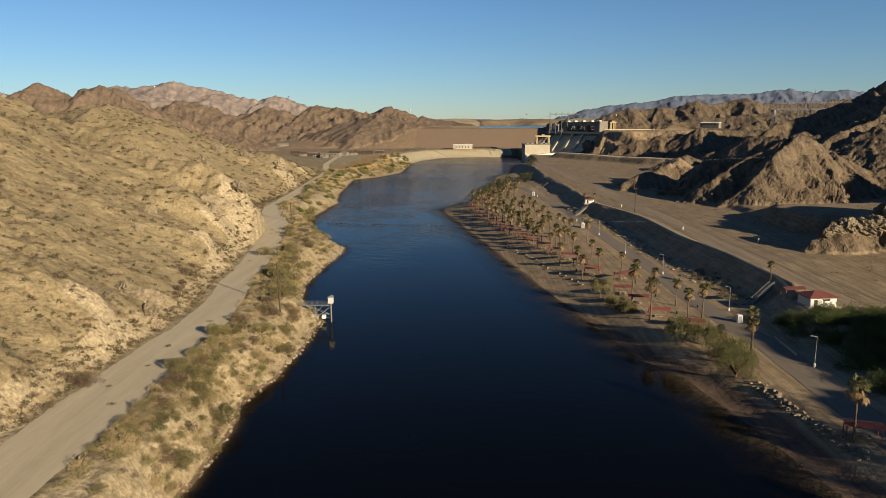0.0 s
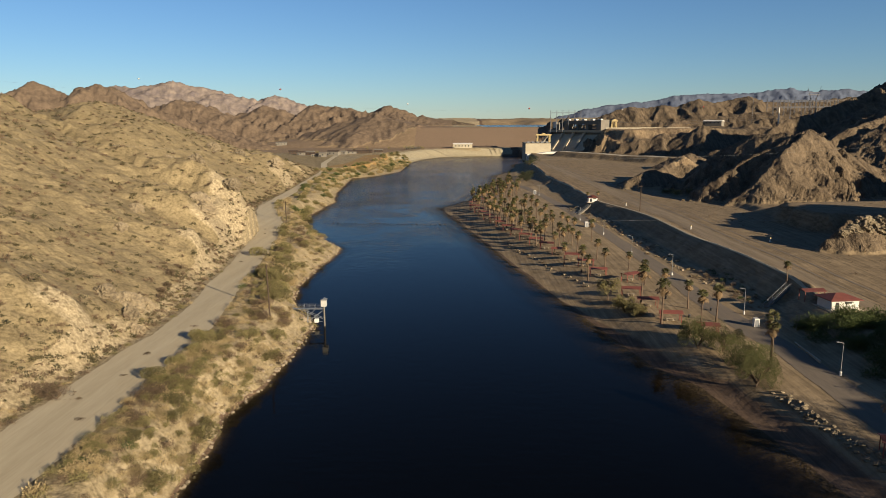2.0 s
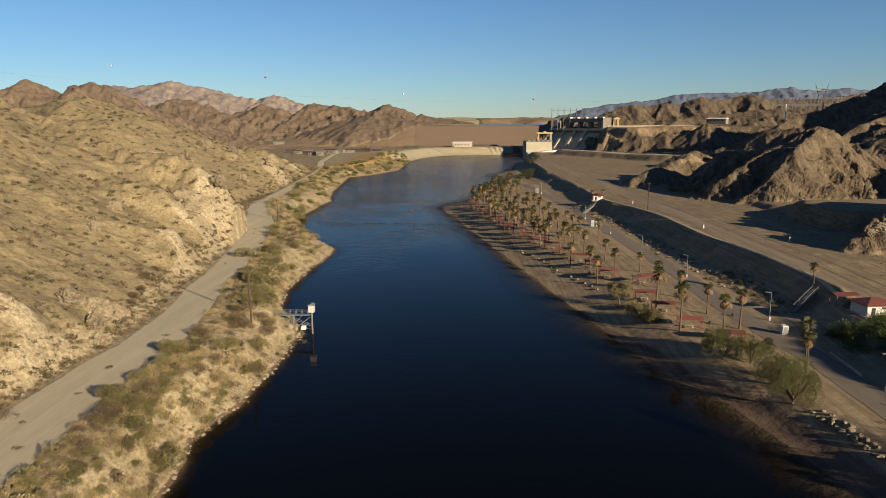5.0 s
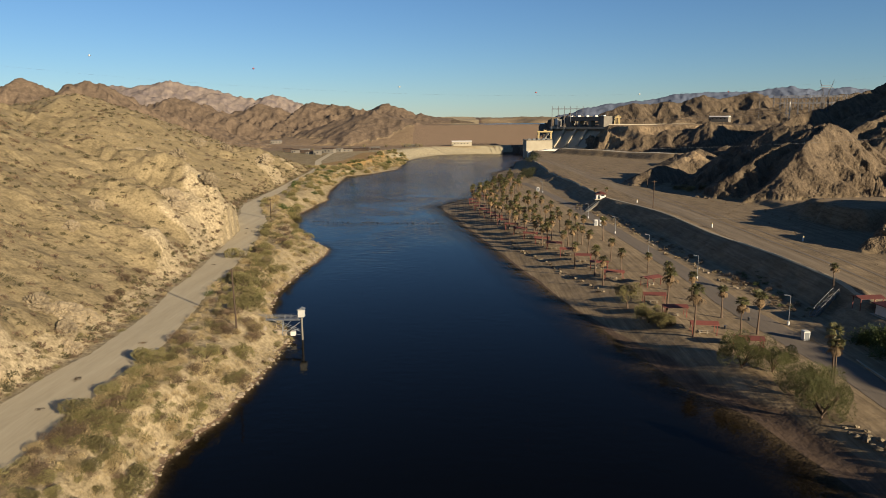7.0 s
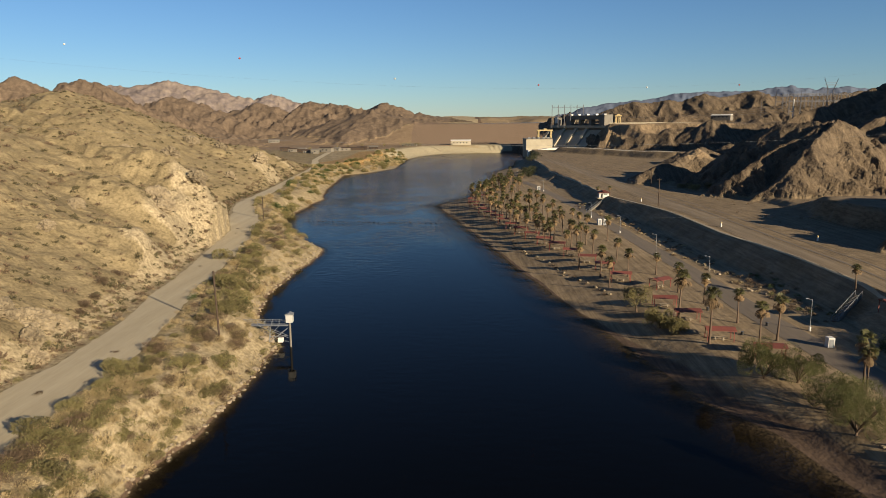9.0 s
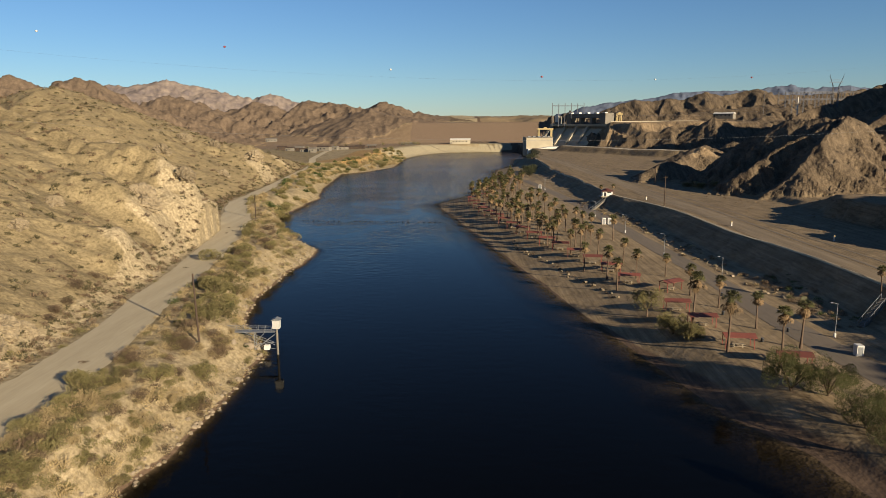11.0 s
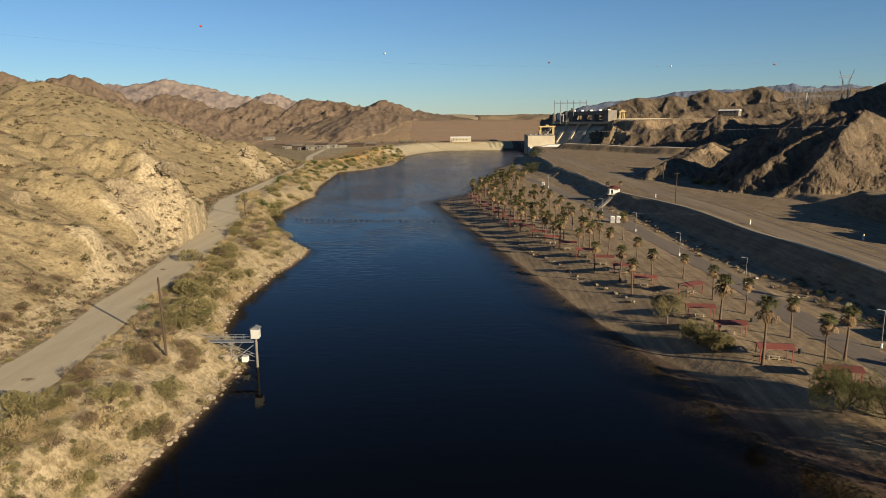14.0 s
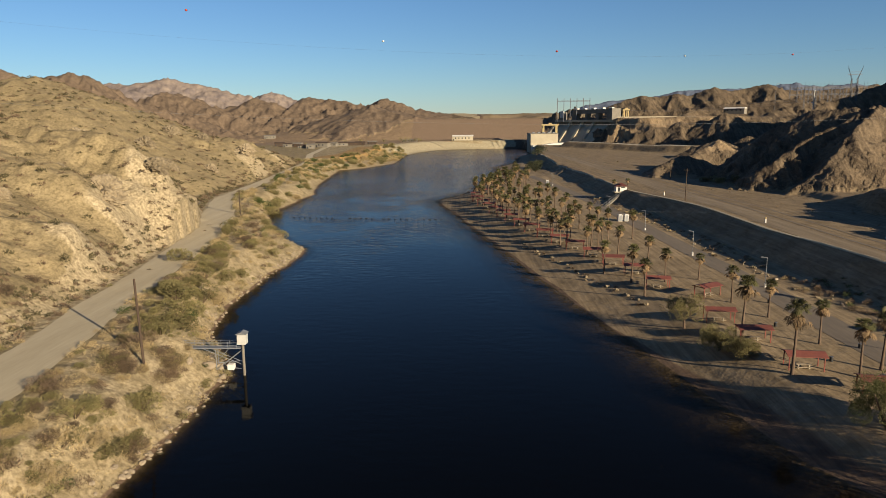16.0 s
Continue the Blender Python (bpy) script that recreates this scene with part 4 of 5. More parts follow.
# ---- shrubs and trees ----
def tuft_cloud(bm, r, n, rx, ry, rz, size, up=0.3, lobes=6, thin=1.0, clump=(0.35, 0.6)):
    """Many small leaf blades gathered in a few uneven lobes."""
    cs = [(Vector((r.uniform(-0.6, 0.6) * rx, r.uniform(-0.6, 0.6) * ry, r.uniform(0.25, 0.75) * rz)), r.uniform(*clump)) for _ in range(lobes)]
    for _ in range(n):
        c, k = r.choice(cs)
        while True:
            d = Vector((r.uniform(-1, 1), r.uniform(-1, 1), r.uniform(-1, 1)))
            if 0.1 < d.length < 1:
                break
        d = d.normalized() * r.uniform(0.55, 1.0) ** 0.5
        p = c + Vector((d.x * rx * k, d.y * ry * k, d.z * rz * k))
        p.z = max(p.z, 0.02 * rz)
        w = (d + Vector((r.uniform(-0.5, 0.5), r.uniform(-0.5, 0.5), up + r.uniform(-0.3, 0.5)))).normalized()
        s = w.cross(Vector((r.uniform(-1, 1), r.uniform(-1, 1), r.uniform(-1, 1)))).normalized()
        ln = size * r.uniform(0.6, 1.4)
        wd = ln * r.uniform(0.2, 0.36) * thin
        bm.faces.new([bm.verts.new(q) for q in (p - s * wd * 0.5, p + w * ln * 0.5 - s * wd, p + w * ln, p + w * ln * 0.5 + s * wd)])


def shrub(seed, material, label, n=420, r3=(1.0, 1.0, 0.95), size=0.26, up=0.3, thin=1.0, category="shrub", name="shrub", group="shrubs of the river bank"):
    r = random.Random(seed)
    t = thing(name, 0, 0, 0, 0, label, category, group)
    bm = B()
    tuft_cloud(bm, r, n, *r3, size, up, r.randint(6, 9), thin)
    part("foliage", bm, material, t)
    bm = B()
    for _ in range(6):
        a = r.uniform(0, 6.283)
        tube(bm, (0, 0, -0.25), (math.cos(a) * r3[0] * 0.5, math.sin(a) * r3[1] * 0.5, r3[2] * r.uniform(0.5, 0.8)), 0.04, 0.015, 4)
    part("woody_base", bm, M_BRUSH, t)
    return t


KINDS = [[shrub(s, M_LEAF, "rounded olive-green desert shrub on the bank", 2000, (1.05, 1.05, 1.0), 0.1) for s in (1, 2, 3)],
         [shrub(s, M_STRAW, "dry straw-coloured brush on the bank", 1700, (1.1, 1.1, 0.8), 0.15, 0.9, 0.4) for s in (4, 5, 6)],
         [shrub(s, M_BRUSH, "bare grey-brown bush on the bank", 1700, (1.0, 1.0, 0.85), 0.13, 0.5, 0.4) for s in (7, 8)],
         [shrub(s, M_GREEN, "leafy green riverside bush", 2000, (1.0, 1.0, 1.0), 0.1) for s in (9, 10)]]
fresh = {id(o) for k in KINDS for o in k}


def put_shrub(kind, x, y, s, tall=1.0, r=random):
    src = r.choice(KINDS[kind])
    m = pose(x, y, gz(x, y) - 0.05 * s, 0, 0, r.uniform(0, 360))
    if id(src) in fresh:
        fresh.discard(id(src))
        ob = src
        ob.matrix_basis = m
    else:
        ob = copy_thing(src, m)
    ob.scale = (s, s, s * tall)


rs = random.Random(12)
FAR_SHRUBS = []


def bank_shrub(kind, x, y, s, tall=0.8, single=True):
    if single:
        put_shrub(kind, x, y, s, tall, rs)
    else:
        FAR_SHRUBS.append((kind, x, y, s, tall))


# larger single bushes on the left bank
for k, x, y, s in ((0, -51, 204, 2.9), (0, -55, 214, 3.2), (0, -53, 222, 3.0), (0, -57, 220, 2.4), (2, -50, 185, 2.6), (2, -47.5, 174, 2.0), (0, -54, 152, 2.2), (0, -68, 252, 3.0), (0, -64, 262, 2.8), (0, -84, 398, 4.6), (0, -86, 408, 4.2),
                   (0, -54.5, 130, 2.0), (2, -52, 122, 2.4), (2, -67.5, 121, 2.6), (2, -78, 196, 1.8), (2, -80, 208, 1.6), (2, -76, 188, 1.4), (0, -72, 300, 2.4), (0, -74, 312, 2.4), (0, -70, 292, 2.2), (0, -62, 316, 2.0),
                   (2, -74, 178, 1.3), (2, -75, 182, 1.6), (0, -53.5, 138, 1.8), (3, -50, 206, 1.8), (2, -44, 182, 1.8), (2, -47.6, 175.5, 2.3), (2, -49.5, 178.5, 1.9), (0, -47.5, 196, 2.2), (0, -50, 198, 2.4), (0, -48, 189, 2.0), (0, -53, 196, 1.8), (0, -56, 228, 2.4), (0, -58, 236, 2.6), (0, -55.5, 243, 2.2), (0, -62, 246, 2.4), (0, -54, 252, 2.0), (0, -52, 212, 2.4)):
    bank_shrub(k, x, y, s * 1.2, 0.8)
for i in range(115):
    y = rs.uniform(100, 330)
    sl, rc, rw = (float(np.interp(y, *q)) for q in (SL, LR, LRW))
    x = sl - 2 + (rc + rw + 2.5 - sl) * rs.random()
    if noise.noise(Vector((x * 0.05, y * 0.05, 3))) > -0.15:
        bank_shrub(rs.choices((0, 2, 3, 1), (6, 3, 0.2, 4))[0], x, y, rs.uniform(1.5, 2.9), rs.uniform(0.6, 0.85))
for i in range(90):
    y = rs.uniform(84, 150)
    sl, rc, rw = (float(np.interp(y, *q)) for q in (SL, LR, LRW))
    bank_shrub(rs.choice((0, 0, 2, 1)), sl - 1.5 + (rc + rw + 0.8 - sl) * rs.random(), y, rs.uniform(0.7, 1.7), 0.75, False)
for i in range(900):
    y = 95 * (4.2 ** rs.random())
    sl, rc, rw = (float(np.interp(y, *q)) for q in (SL, LR, LRW))
    inner = rc + rw
    t = rs.random() ** 0.9
    x = sl - 0.8 + (inner - 0.4 - sl) * t
    patch = noise.noise(Vector((x * 0.06, y * 0.06, 3)))
    k = rs.choices((0, 1, 2, 3), (max(0.5, 5 + 8 * patch), max(0.5, 6 - 6 * patch), 2.5, 0.2))[0]
    bank_shrub(k, x, y, rs.uniform(0.5, 1.35) * (1.2 if y > 280 else 1), rs.uniform(0.7, 1.0), y < 215 and i % 3 == 0)
for _ in range(150):
    y = rs.uniform(390, 690)
    sl, rc, rw = (float(np.interp(y, *q)) for q in (SL, LR, LRW))
    bank_shrub(rs.choices((0, 1, 3), (4, 3, 1))[0], sl - 1.5 + (rc + rw - 1 - sl) * rs.random(), y, rs.uniform(1.4, 3.0), 0.8, False)
for _ in range(170):
    y = rs.uniform(660, 950)
    sl = float(np.interp(y, *SL))
    bank_shrub(rs.choices((0, 1, 3), (4, 3, 1))[0], sl - rs.uniform(2, 34), y, rs.uniform(2.0, 3.8), 0.8, False)
for _ in range(130):
    y = 100 * (2.9 ** rs.random())
    bank_shrub(rs.choice((1, 2, 2, 0)), float(np.interp(y, *LR)) - float(np.interp(y, *LRW)) - rs.uniform(-0.6, 4), y, rs.uniform(0.35, 1.0), 0.7, False)
for _ in range(150):
    y = rs.uniform(126, 172)
    bank_shrub(3, rs.uniform(84, 112), y, rs.uniform(1.6, 3.4), 0.95, False)
for _ in range(60):
    bank_shrub(rs.choice((2, 2, 3)), rs.uniform(82, 90), rs.uniform(196, 236), rs.uniform(0.4, 1.1), 0.8, False)
for _ in range(160):
    y = rs.uniform(190, 420)
    tp = float(np.interp(y, *TOP))
    bank_shrub(rs.choice((1, 2, 2)), tp - rs.uniform(8, 16), y, rs.uniform(0.4, 1.0), 0.7, False)
for x, y, s in ((140, 436, 4.0), (136, 445, 3.2), (146, 430, 3.0)):
    bank_shrub(0, x, y, s, 0.8)


def many(name, items, material, label, category, base, size, seed, thin=0.2):
    """One mesh of many small plants: x, y, radius, height factor."""
    r = np.random.RandomState(seed)
    vs, fs = [], []
    for x, y, s, tall in items:
        z0 = gz(x, y) - 0.05
        blades = max(base, min(int(base * s * s * 0.5), base * 4))
        d = r.normal(size=(blades, 3))
        d /= np.linalg.norm(d, axis=1)[:, None]
        d[:, 2] = np.abs(d[:, 2])
        p = d * (r.rand(blades, 1) ** 0.4) * np.array([s, s, s * tall]) * (0.75 + 0.5 * r.rand(blades, 1))
        w = d + r.uniform(-0.6, 0.6, (blades, 3)) + np.array([0, 0, 0.35])
        w /= np.linalg.norm(w, axis=1)[:, None]
        q = np.cross(w, r.normal(size=(blades, 3)))
        q /= np.linalg.norm(q, axis=1)[:, None]
        ln = min(size * s, 0.2 + 0.0009 * y) * (0.6 + 0.8 * r.rand(blades, 1))
        c = np.array([x, y, z0])
        n0 = len(vs)
        for a, b, e in zip(p, w * ln, q * ln * thin):
            o = c + a
            vs.extend((o - e * 0.5, o + b * 0.5 - e, o + b, o + b * 0.5 + e))
        fs.extend((n0 + 4 * k, n0 + 4 * k + 1, n0 + 4 * k + 2, n0 + 4 * k + 3) for k in range(blades))
    me = bpy.data.meshes.new(name)
    me.from_pydata([tuple(v) for v in vs], [], fs)
    me.materials.append(material)
    return tagged(new(name, me), label, category, kind="stuff")


for k, (m, lab) in enumerate(((M_LEAF, "olive-green shrubs scattered along the banks"), (M_STRAW, "dry straw-coloured brush along the banks"), (M_BRUSH, "bare grey-brown bushes along the banks"), (M_GREEN, "green bushes along the banks"))):
    many("bank_shrubs", [(x, y, s, t) for kk, x, y, s, t in FAR_SHRUBS if kk == k], m, lab, "shrubs", 270, 0.18, 60 + k, 0.22)
# creosote dots on the left hill, the flats and the brown hills
dots = []
while len(dots) < 6000:
    y = 95 * (7.0 ** rs.random())
    dd = rs.uniform(1.5, 175) if rs.random() > 0.12 else rs.uniform(0.5, 7)
    x = float(np.interp(y, *LR)) - float(np.interp(y, *LRW)) - dd
    if abs(x) < 0.78 * y + 70 and noise.noise(Vector((x * 0.03, y * 0.03, 9))) > rs.uniform(-1.0, 0.15):
        dots.append((x, y, rs.choice((0.35, 0.45, 0.6, 0.85)) * rs.uniform(0.8, 1.15) * (1.0 + 0.0012 * y), 0.8))
many("hill_scrub", dots[::2], M_BRUSH, "small grey-brown desert scrub dotted over the slope", "scrub", 42, 0.38, 71, 0.4)
many("hill_scrub", dots[1::2], M_DRYLEAF, "small olive desert scrub dotted over the slope", "scrub", 42, 0.38, 72, 0.4)
flat = []
for _ in range(900):
    y = rs.uniform(170, 620)
    x = rs.uniform(120, 0.66 * y + 60)
    flat.append((x, y, rs.uniform(0.25, 0.7), 0.7))
many("flat_scrub", flat, M_BRUSH, "small dry scrub on the flats and brown hills", "scrub", 18, 0.6, 73)
# straw grass on the left bank
grass = []
for _ in range(3800):
    y = 95 * (4.0 ** rs.random())
    sl, rc, rw = (float(np.interp(y, *q)) for q in (SL, LR, LRW))
    x = sl - 0.3 + (rc + rw - sl) * rs.random()
    if noise.noise(Vector((x * 0.12, y * 0.12, 5))) > rs.uniform(-0.5, 0.4):
        grass.append((x, y, rs.uniform(0.18, 0.5), 0.8))
many("bank_grass", grass, M_STRAW, "dry yellow grass tufts on the river bank", "grass", 16, 0.9, 74, 0.09)


def broadleaf(name, x, y, h, r, material, label, seed, n=2600, bare=1.0):
    rr = random.Random(seed)
    t = thing(name, x, y, gz(x, y), rr.uniform(0, 360), label, "tree", "trees of the park")
    bm = B()
    tube(bm, (0, 0, -0.4), (0.2, 0.1, bare), 0.24, 0.17, 8)
    for _ in range(9):
        a = rr.uniform(0, 6.283)
        tube(bm, (0.2, 0.1, bare * 0.8), (math.cos(a) * r * 0.6, math.sin(a) * r * 0.6, h * rr.uniform(0.5, 0.85)), 0.13, 0.04, 6)
    part("trunk", bm, M_TRUNK, t)
    bm = B()
    tuft_cloud(bm, rr, n * (7 if y < 300 else 1), r * 1.4, r * 1.4, (h - bare) * 1.1, 0.17 if y < 300 else 0.5, 0.25, 34, 0.7, (0.12, 0.3))
    for v in bm.verts:
        v.co.z += bare * 0.7
    part("crown", bm, material, t)
    return t


broadleaf("tree", 56.6, 161.5, 6.6, 4.2, M_TREE, "bushy green tree at the edge of the beach", 41, 3400, 0.4)
broadleaf("tree", 61.3, 159.5, 5.4, 3.8, M_TREE, "bushy green tree at the edge of the beach", 42, 2600, 0.4)
broadleaf("tree", 60.8, 141, 8.0, 4.6, M_TREE, "bushy yellow-green tree at the edge of the beach", 43, 3800, 0.5)
broadleaf("tree", 61, 148.5, 6.2, 4.0, M_TREE, "bushy green tree at the edge of the beach", 44, 2600, 0.5)
broadleaf("tree", 46.4, 208, 7.2, 3.6, M_LEAF, "spreading olive tree with bare forked trunk", 45, 2200, 2.0)
broadleaf("tree", 48, 195, 4.6, 2.9, M_LEAF, "dark bushy tree beside a shelter", 46, 2600, 0.4)
broadleaf("tree", 50, 190, 3.4, 2.4, M_LEAF, "dark bushy tree beside a shelter", 47, 2000, 0.3)
for i, (px, py, ph) in enumerate(((63, 590, 5), (66, 604, 5.5), (62, 618, 5), (68, 626, 5.5), (72, 640, 5), (66, 640, 5))):
    broadleaf("tree", px, py, ph, 3.6, M_DARKLEAF, "dark leafy tree on the slope below the dam", 140 + i, 1500, 0.5)
broadleaf("tree", 82, 735, 6.5, 6, M_DARKLEAF, "dark leafy tree below the powerhouse", 48, 2400, 0.6)
broadleaf("tree", 88, 760, 6.5, 6, M_DARKLEAF, "dark leafy tree below the powerhouse", 49, 2400, 0.6)

# unseen palms and trees, added for their shadows on the near beach
for i, (px, py, ph) in enumerate(((84, 62, 11), (78, 74, 10), (90, 82, 11), (82, 92, 10), (76, 55, 10), (93, 70, 11), (71, 40, 10))):
    put_palm(px, py, ph)
for i, (px, py) in enumerate(((80.5, 99), (87, 90), (76, 72), (82, 82), (71, 62), (90, 104))):
    broadleaf("tree", px, py, 10.5, 5.2, M_GREEN, "bushy green tree out of view that shades the near beach", 80 + i, 2600, 0.6)

# ---- gauging station ----
def gauge_station():
    x, y, z = -34.3, 189.8, 0.0
    t = thing("gauging_station", x, y, z, 0, "white river gauging cabin on a concrete column with steel walkway", "gauge station")
    bm = B()
    tube(bm, (0, 0, -3), (0, 0, 5.6), 0.24, 0.24, 14)
    part("column", bm, M_DARKCONC, t, "round weathered column standing in the water", smooth=False)
    bm = B()
    box(bm, -0.72, -0.72, 5.6, 0.72, 0.72, 7.4, 0.03)
    cab = part("cabin", bm, M_CABIN, t, "small white metal cabin")
    bm = B()
    prism(bm, [(-0.9, 7.4), (0.9, 7.4), (0.9, 7.47), (0, 7.85), (-0.9, 7.47)], "y", -0.88, 0.88)
    part("roof", bm, M_STEEL, cab)
    bm = B()
    box(bm, -0.76, -0.3, 5.65, -0.71, 0.3, 7.2)
    part("door", bm, M_STEEL, cab)
    bm = B()
    box(bm, -11.5, -0.55, 4.85, -0.3, 0.55, 5.0)
    part("deck", bm, M_STEEL, t)
    for sy in (-0.55, 0.55):
        for hz in (5.5, 6.05):
            bm = B()
            tube(bm, (-11.5, sy, hz), (-0.9, sy, hz), 0.035, None, 5)
            part("rail", bm, M_STEEL, t)
        for k in range(8):
            bm = B()
            tube(bm, (-11.4 + k * 1.5, sy, 4.9), (-11.4 + k * 1.5, sy, 6.05), 0.035, None, 5)
            part("rail_post", bm, M_STEEL, t)
        bm = B()
        tube(bm, (-6.5, sy, 4.85), (-0.3, sy, 2.2), 0.06, None, 5)
        tube(bm, (-0.3, sy, 4.4), (-4.5, sy, 1.2), 0.06, None, 5)
        tube(bm, (-4.5, sy, -1), (-4.5, sy, 4.85), 0.08, None, 6)
        tube(bm, (-2.3, sy, 4.85), (-4.5, sy, 2.6), 0.05, None, 5)
        part("brace", bm, M_STEEL, t)
    bm = B()
    tube(bm, (-4.5, -0.6, 2.4), (-0.3, 0.6, 2.4), 0.06, None, 5)
    tube(bm, (-4.5, 0.6, 1.4), (-0.3, -0.6, 1.4), 0.06, None, 5)
    part("cross_brace", bm, M_STEEL, t)
    bm = B()
    box(bm, -2.6, -0.9, 1.2, -1.5, 0.2, 2.2, 0.05)
    part("instrument_box", bm, M_WHITE, t)


gauge_station()

# ---- poles and lines ----
def utility_pole(x, y, h, cross=True, lean=0.0, label="weathered wooden utility pole on the river bank"):
    t = thing("utility_pole", x, y, gz(x, y), 0, label, "utility pole")
    bm = B()
    tube(bm, (0, 0, -0.6), (lean, 0, h), 0.23, 0.16, 8)
    part("shaft", bm, M_WOOD, t)
    if cross:
        bm = B()
        box(bm, lean - 1.1, -0.06, h - 0.7, lean + 1.1, 0.06, h - 0.55)
        part("crossarm", bm, M_WOOD, t)
    return t


utility_pole(-45.8, 178, 19.7 - gz(-45.8, 178), False, -0.3)
utility_pole(-80, 338, 9.5, True)
utility_pole(94.5, 353, 13, True, label="wooden utility pole beside the upper road")
utility_pole(122, 460, 10, False, label="wooden utility pole beside the upper road")


def street_lamp(x, y, h=7.0, arm=1.0, label="slim steel street lamp with a white base beside the park road"):
    t = thing("street_lamp", x, y, gz(x, y), 0, label, "street lamp", "street lamps of the park road")
    bm = B()
    tube(bm, (0, 0, 0.5), (0, 0, h), 0.09, 0.06, 8)
    part("pole", bm, M_STEEL, t)
    bm = B()
    tube(bm, (0, 0, -0.3), (0, 0, 0.9), 0.28, 0.24, 10)
    part("base", bm, M_WHITE, t, "white concrete base")
    bm = B()
    tube(bm, (0, 0, h - 0.15), (-arm, 0, h + 0.1), 0.045, 0.04, 6)
    part("arm", bm, M_STEEL, t)
    bm = B()
    box(bm, -arm - 0.5, -0.16, h + 0.02, -arm + 0.1, 0.16, h + 0.18, 0.04)
    part("lamp_head", bm, M_STEEL, t)


for px, py in ((79, 144), (69.5, 271), (73, 233), (68.5, 316), (77.5, 187), (66, 360), (60, 480)):
    street_lamp(px, py)


def marker(x, y):
    t = thing("road_marker", x, y, gz(x, y), 0, "squat white and yellow marker post beside the upper road", "marker post", "marker posts of the upper road")
    bm = B()
    tube(bm, (0, 0, -0.2), (0, 0, 1.3), 0.3, 0.26, 10)
    p = part("post", bm, M_WHITE, t)
    bm = B()
    tube(bm, (0, 0, 1.3), (0, 0, 1.75), 0.3, 0.2, 10)
    part("cap", bm, M_YELLOW, t)


for px, py in ((99, 292), (94, 379), (118, 262)):
    marker(px, py)


def cable(name, pts, sag, radius, label, material=None):
    bm = B()
    n = 28
    a, b = Vector(pts[0]), Vector(pts[1])
    c = [a.lerp(b, k / n) - Vector((0, 0, sag * 4 * (k / n) * (1 - k / n))) for k in range(n + 1)]
    for p, q in zip(c, c[1:]):
        tube(bm, p, q, radius, None, 4)
    return c, tagged(part(name, bm, material or M_DARKSTEEL), label, "cable")


# ---- river crossing cable with marker balls ----
def ball(p, material, label):
    bm = B()
    bmesh.ops.create_uvsphere(bm, u_segments=16, v_segments=10, radius=0.24)
    t = thing("marker_ball", *p, 0, label, "marker ball", "marker balls on the river cable")
    part("shell", bm, material, t, smooth=True)
    bm = B()
    tube(bm, (-0.34, 0, 0), (0.34, 0, 0), 0.05, None, 6)
    part("clamp", bm, M_DARKSTEEL, t)


for i, (p, white) in enumerate((((-88.7, 210.3, 66.9), 1), ((-50.5, 218.8, 64.1), 0), ((-14.1, 240, 60.2), 1), ((27.1, 253, 58.8), 0), ((62, 264, 58.4), 1), ((95, 275, 59.4), 0))):
    ball(p, M_WHITE if white else M_RED, "white aerial marker ball on a cable" if white else "red aerial marker ball on a cable")

# ---- kerb beside the park road ----
kerb = thing("kerb_rail", 78.9, 157, gz(78.9, 157), -4, "low pale concrete kerb rail beside the park road", "kerb")
for k in range(4):
    part("segment", box(B(), -0.15, -6.4 + 3.25 * k, -0.2, 0.15, -3.25 + 3.25 * k, 0.4, 0.03), M_CONC, kerb)

# ---- hut, kiosk, booths ----
def hut(name, x, y, w, d, h, turn, label):
    t = thing(name, x, y, gz(x, y), turn, label, "hut")
    bm = B()
    box(bm, -w / 2, -d / 2, -0.3, w / 2, d / 2, h)
    body = part("wall", bm, M_WHITE, t, "cream painted block walls")
    bm = B()
    o = 0.7
    vs = [(-w / 2 - o, -d / 2 - o, h), (w / 2 + o, -d / 2 - o, h), (w / 2 + o, d / 2 + o, h), (-w / 2 - o, d / 2 + o, h)]
    lo = [bm.verts.new(v) for v in vs]
    up = [bm.verts.new((v[0], v[1], h + 0.16)) for v in vs]
    r0, r1 = bm.verts.new((-w / 2 + d / 2, 0, h + 1.35)), bm.verts.new((w / 2 - d / 2, 0, h + 1.35))
    bm.faces.new(lo[::-1])
    for i in range(4):
        bm.faces.new((lo[i], lo[(i + 1) % 4], up[(i + 1) % 4], up[i]))
    bm.faces.new((up[0], up[1], r1, r0))
    bm.faces.new((up[2], up[3], r0, r1))
    bm.faces.new((up[1], up[2], r1))
    bm.faces.new((up[3], up[0], r0))
    part("roof", bm, M_REDROOF, t, "hipped dark red roof")
    bm = B()
    box(bm, -w * 0.36, -d / 2 - 0.04, 0.0, -w * 0.36 + 0.95, -d / 2 + 0.02, 2.05)
    part("door", bm, M_DARK, body)
    bm = B()
    box(bm, -0.2, -d / 2 - 0.05, h - 0.85, 1.7, -d / 2 + 0.02, h - 0.35)
    part("window", bm, M_DARK, body)
    bm = B()
    box(bm, w / 2 - 0.02, -0.5, h - 0.95, w / 2 + 0.05, 0.5, h - 0.4)
    part("window", bm, M_DARK, body)
    bm = B()
    box(bm, -w / 2 - 0.9, -d / 2 - 0.9, -0.3, w / 2 + 0.9, d / 2 + 0.9, 0.12)
    part("slab", bm, M_CONC, t)


hut("toilet_block", 97.5, 179.5, 7.2, 5.6, 2.5, 6, "cream restroom hut with dark red hipped roof")
hut("kiosk", 81, 404, 5.0, 4.0, 2.6, 0, "white kiosk with red roof on the scarp")


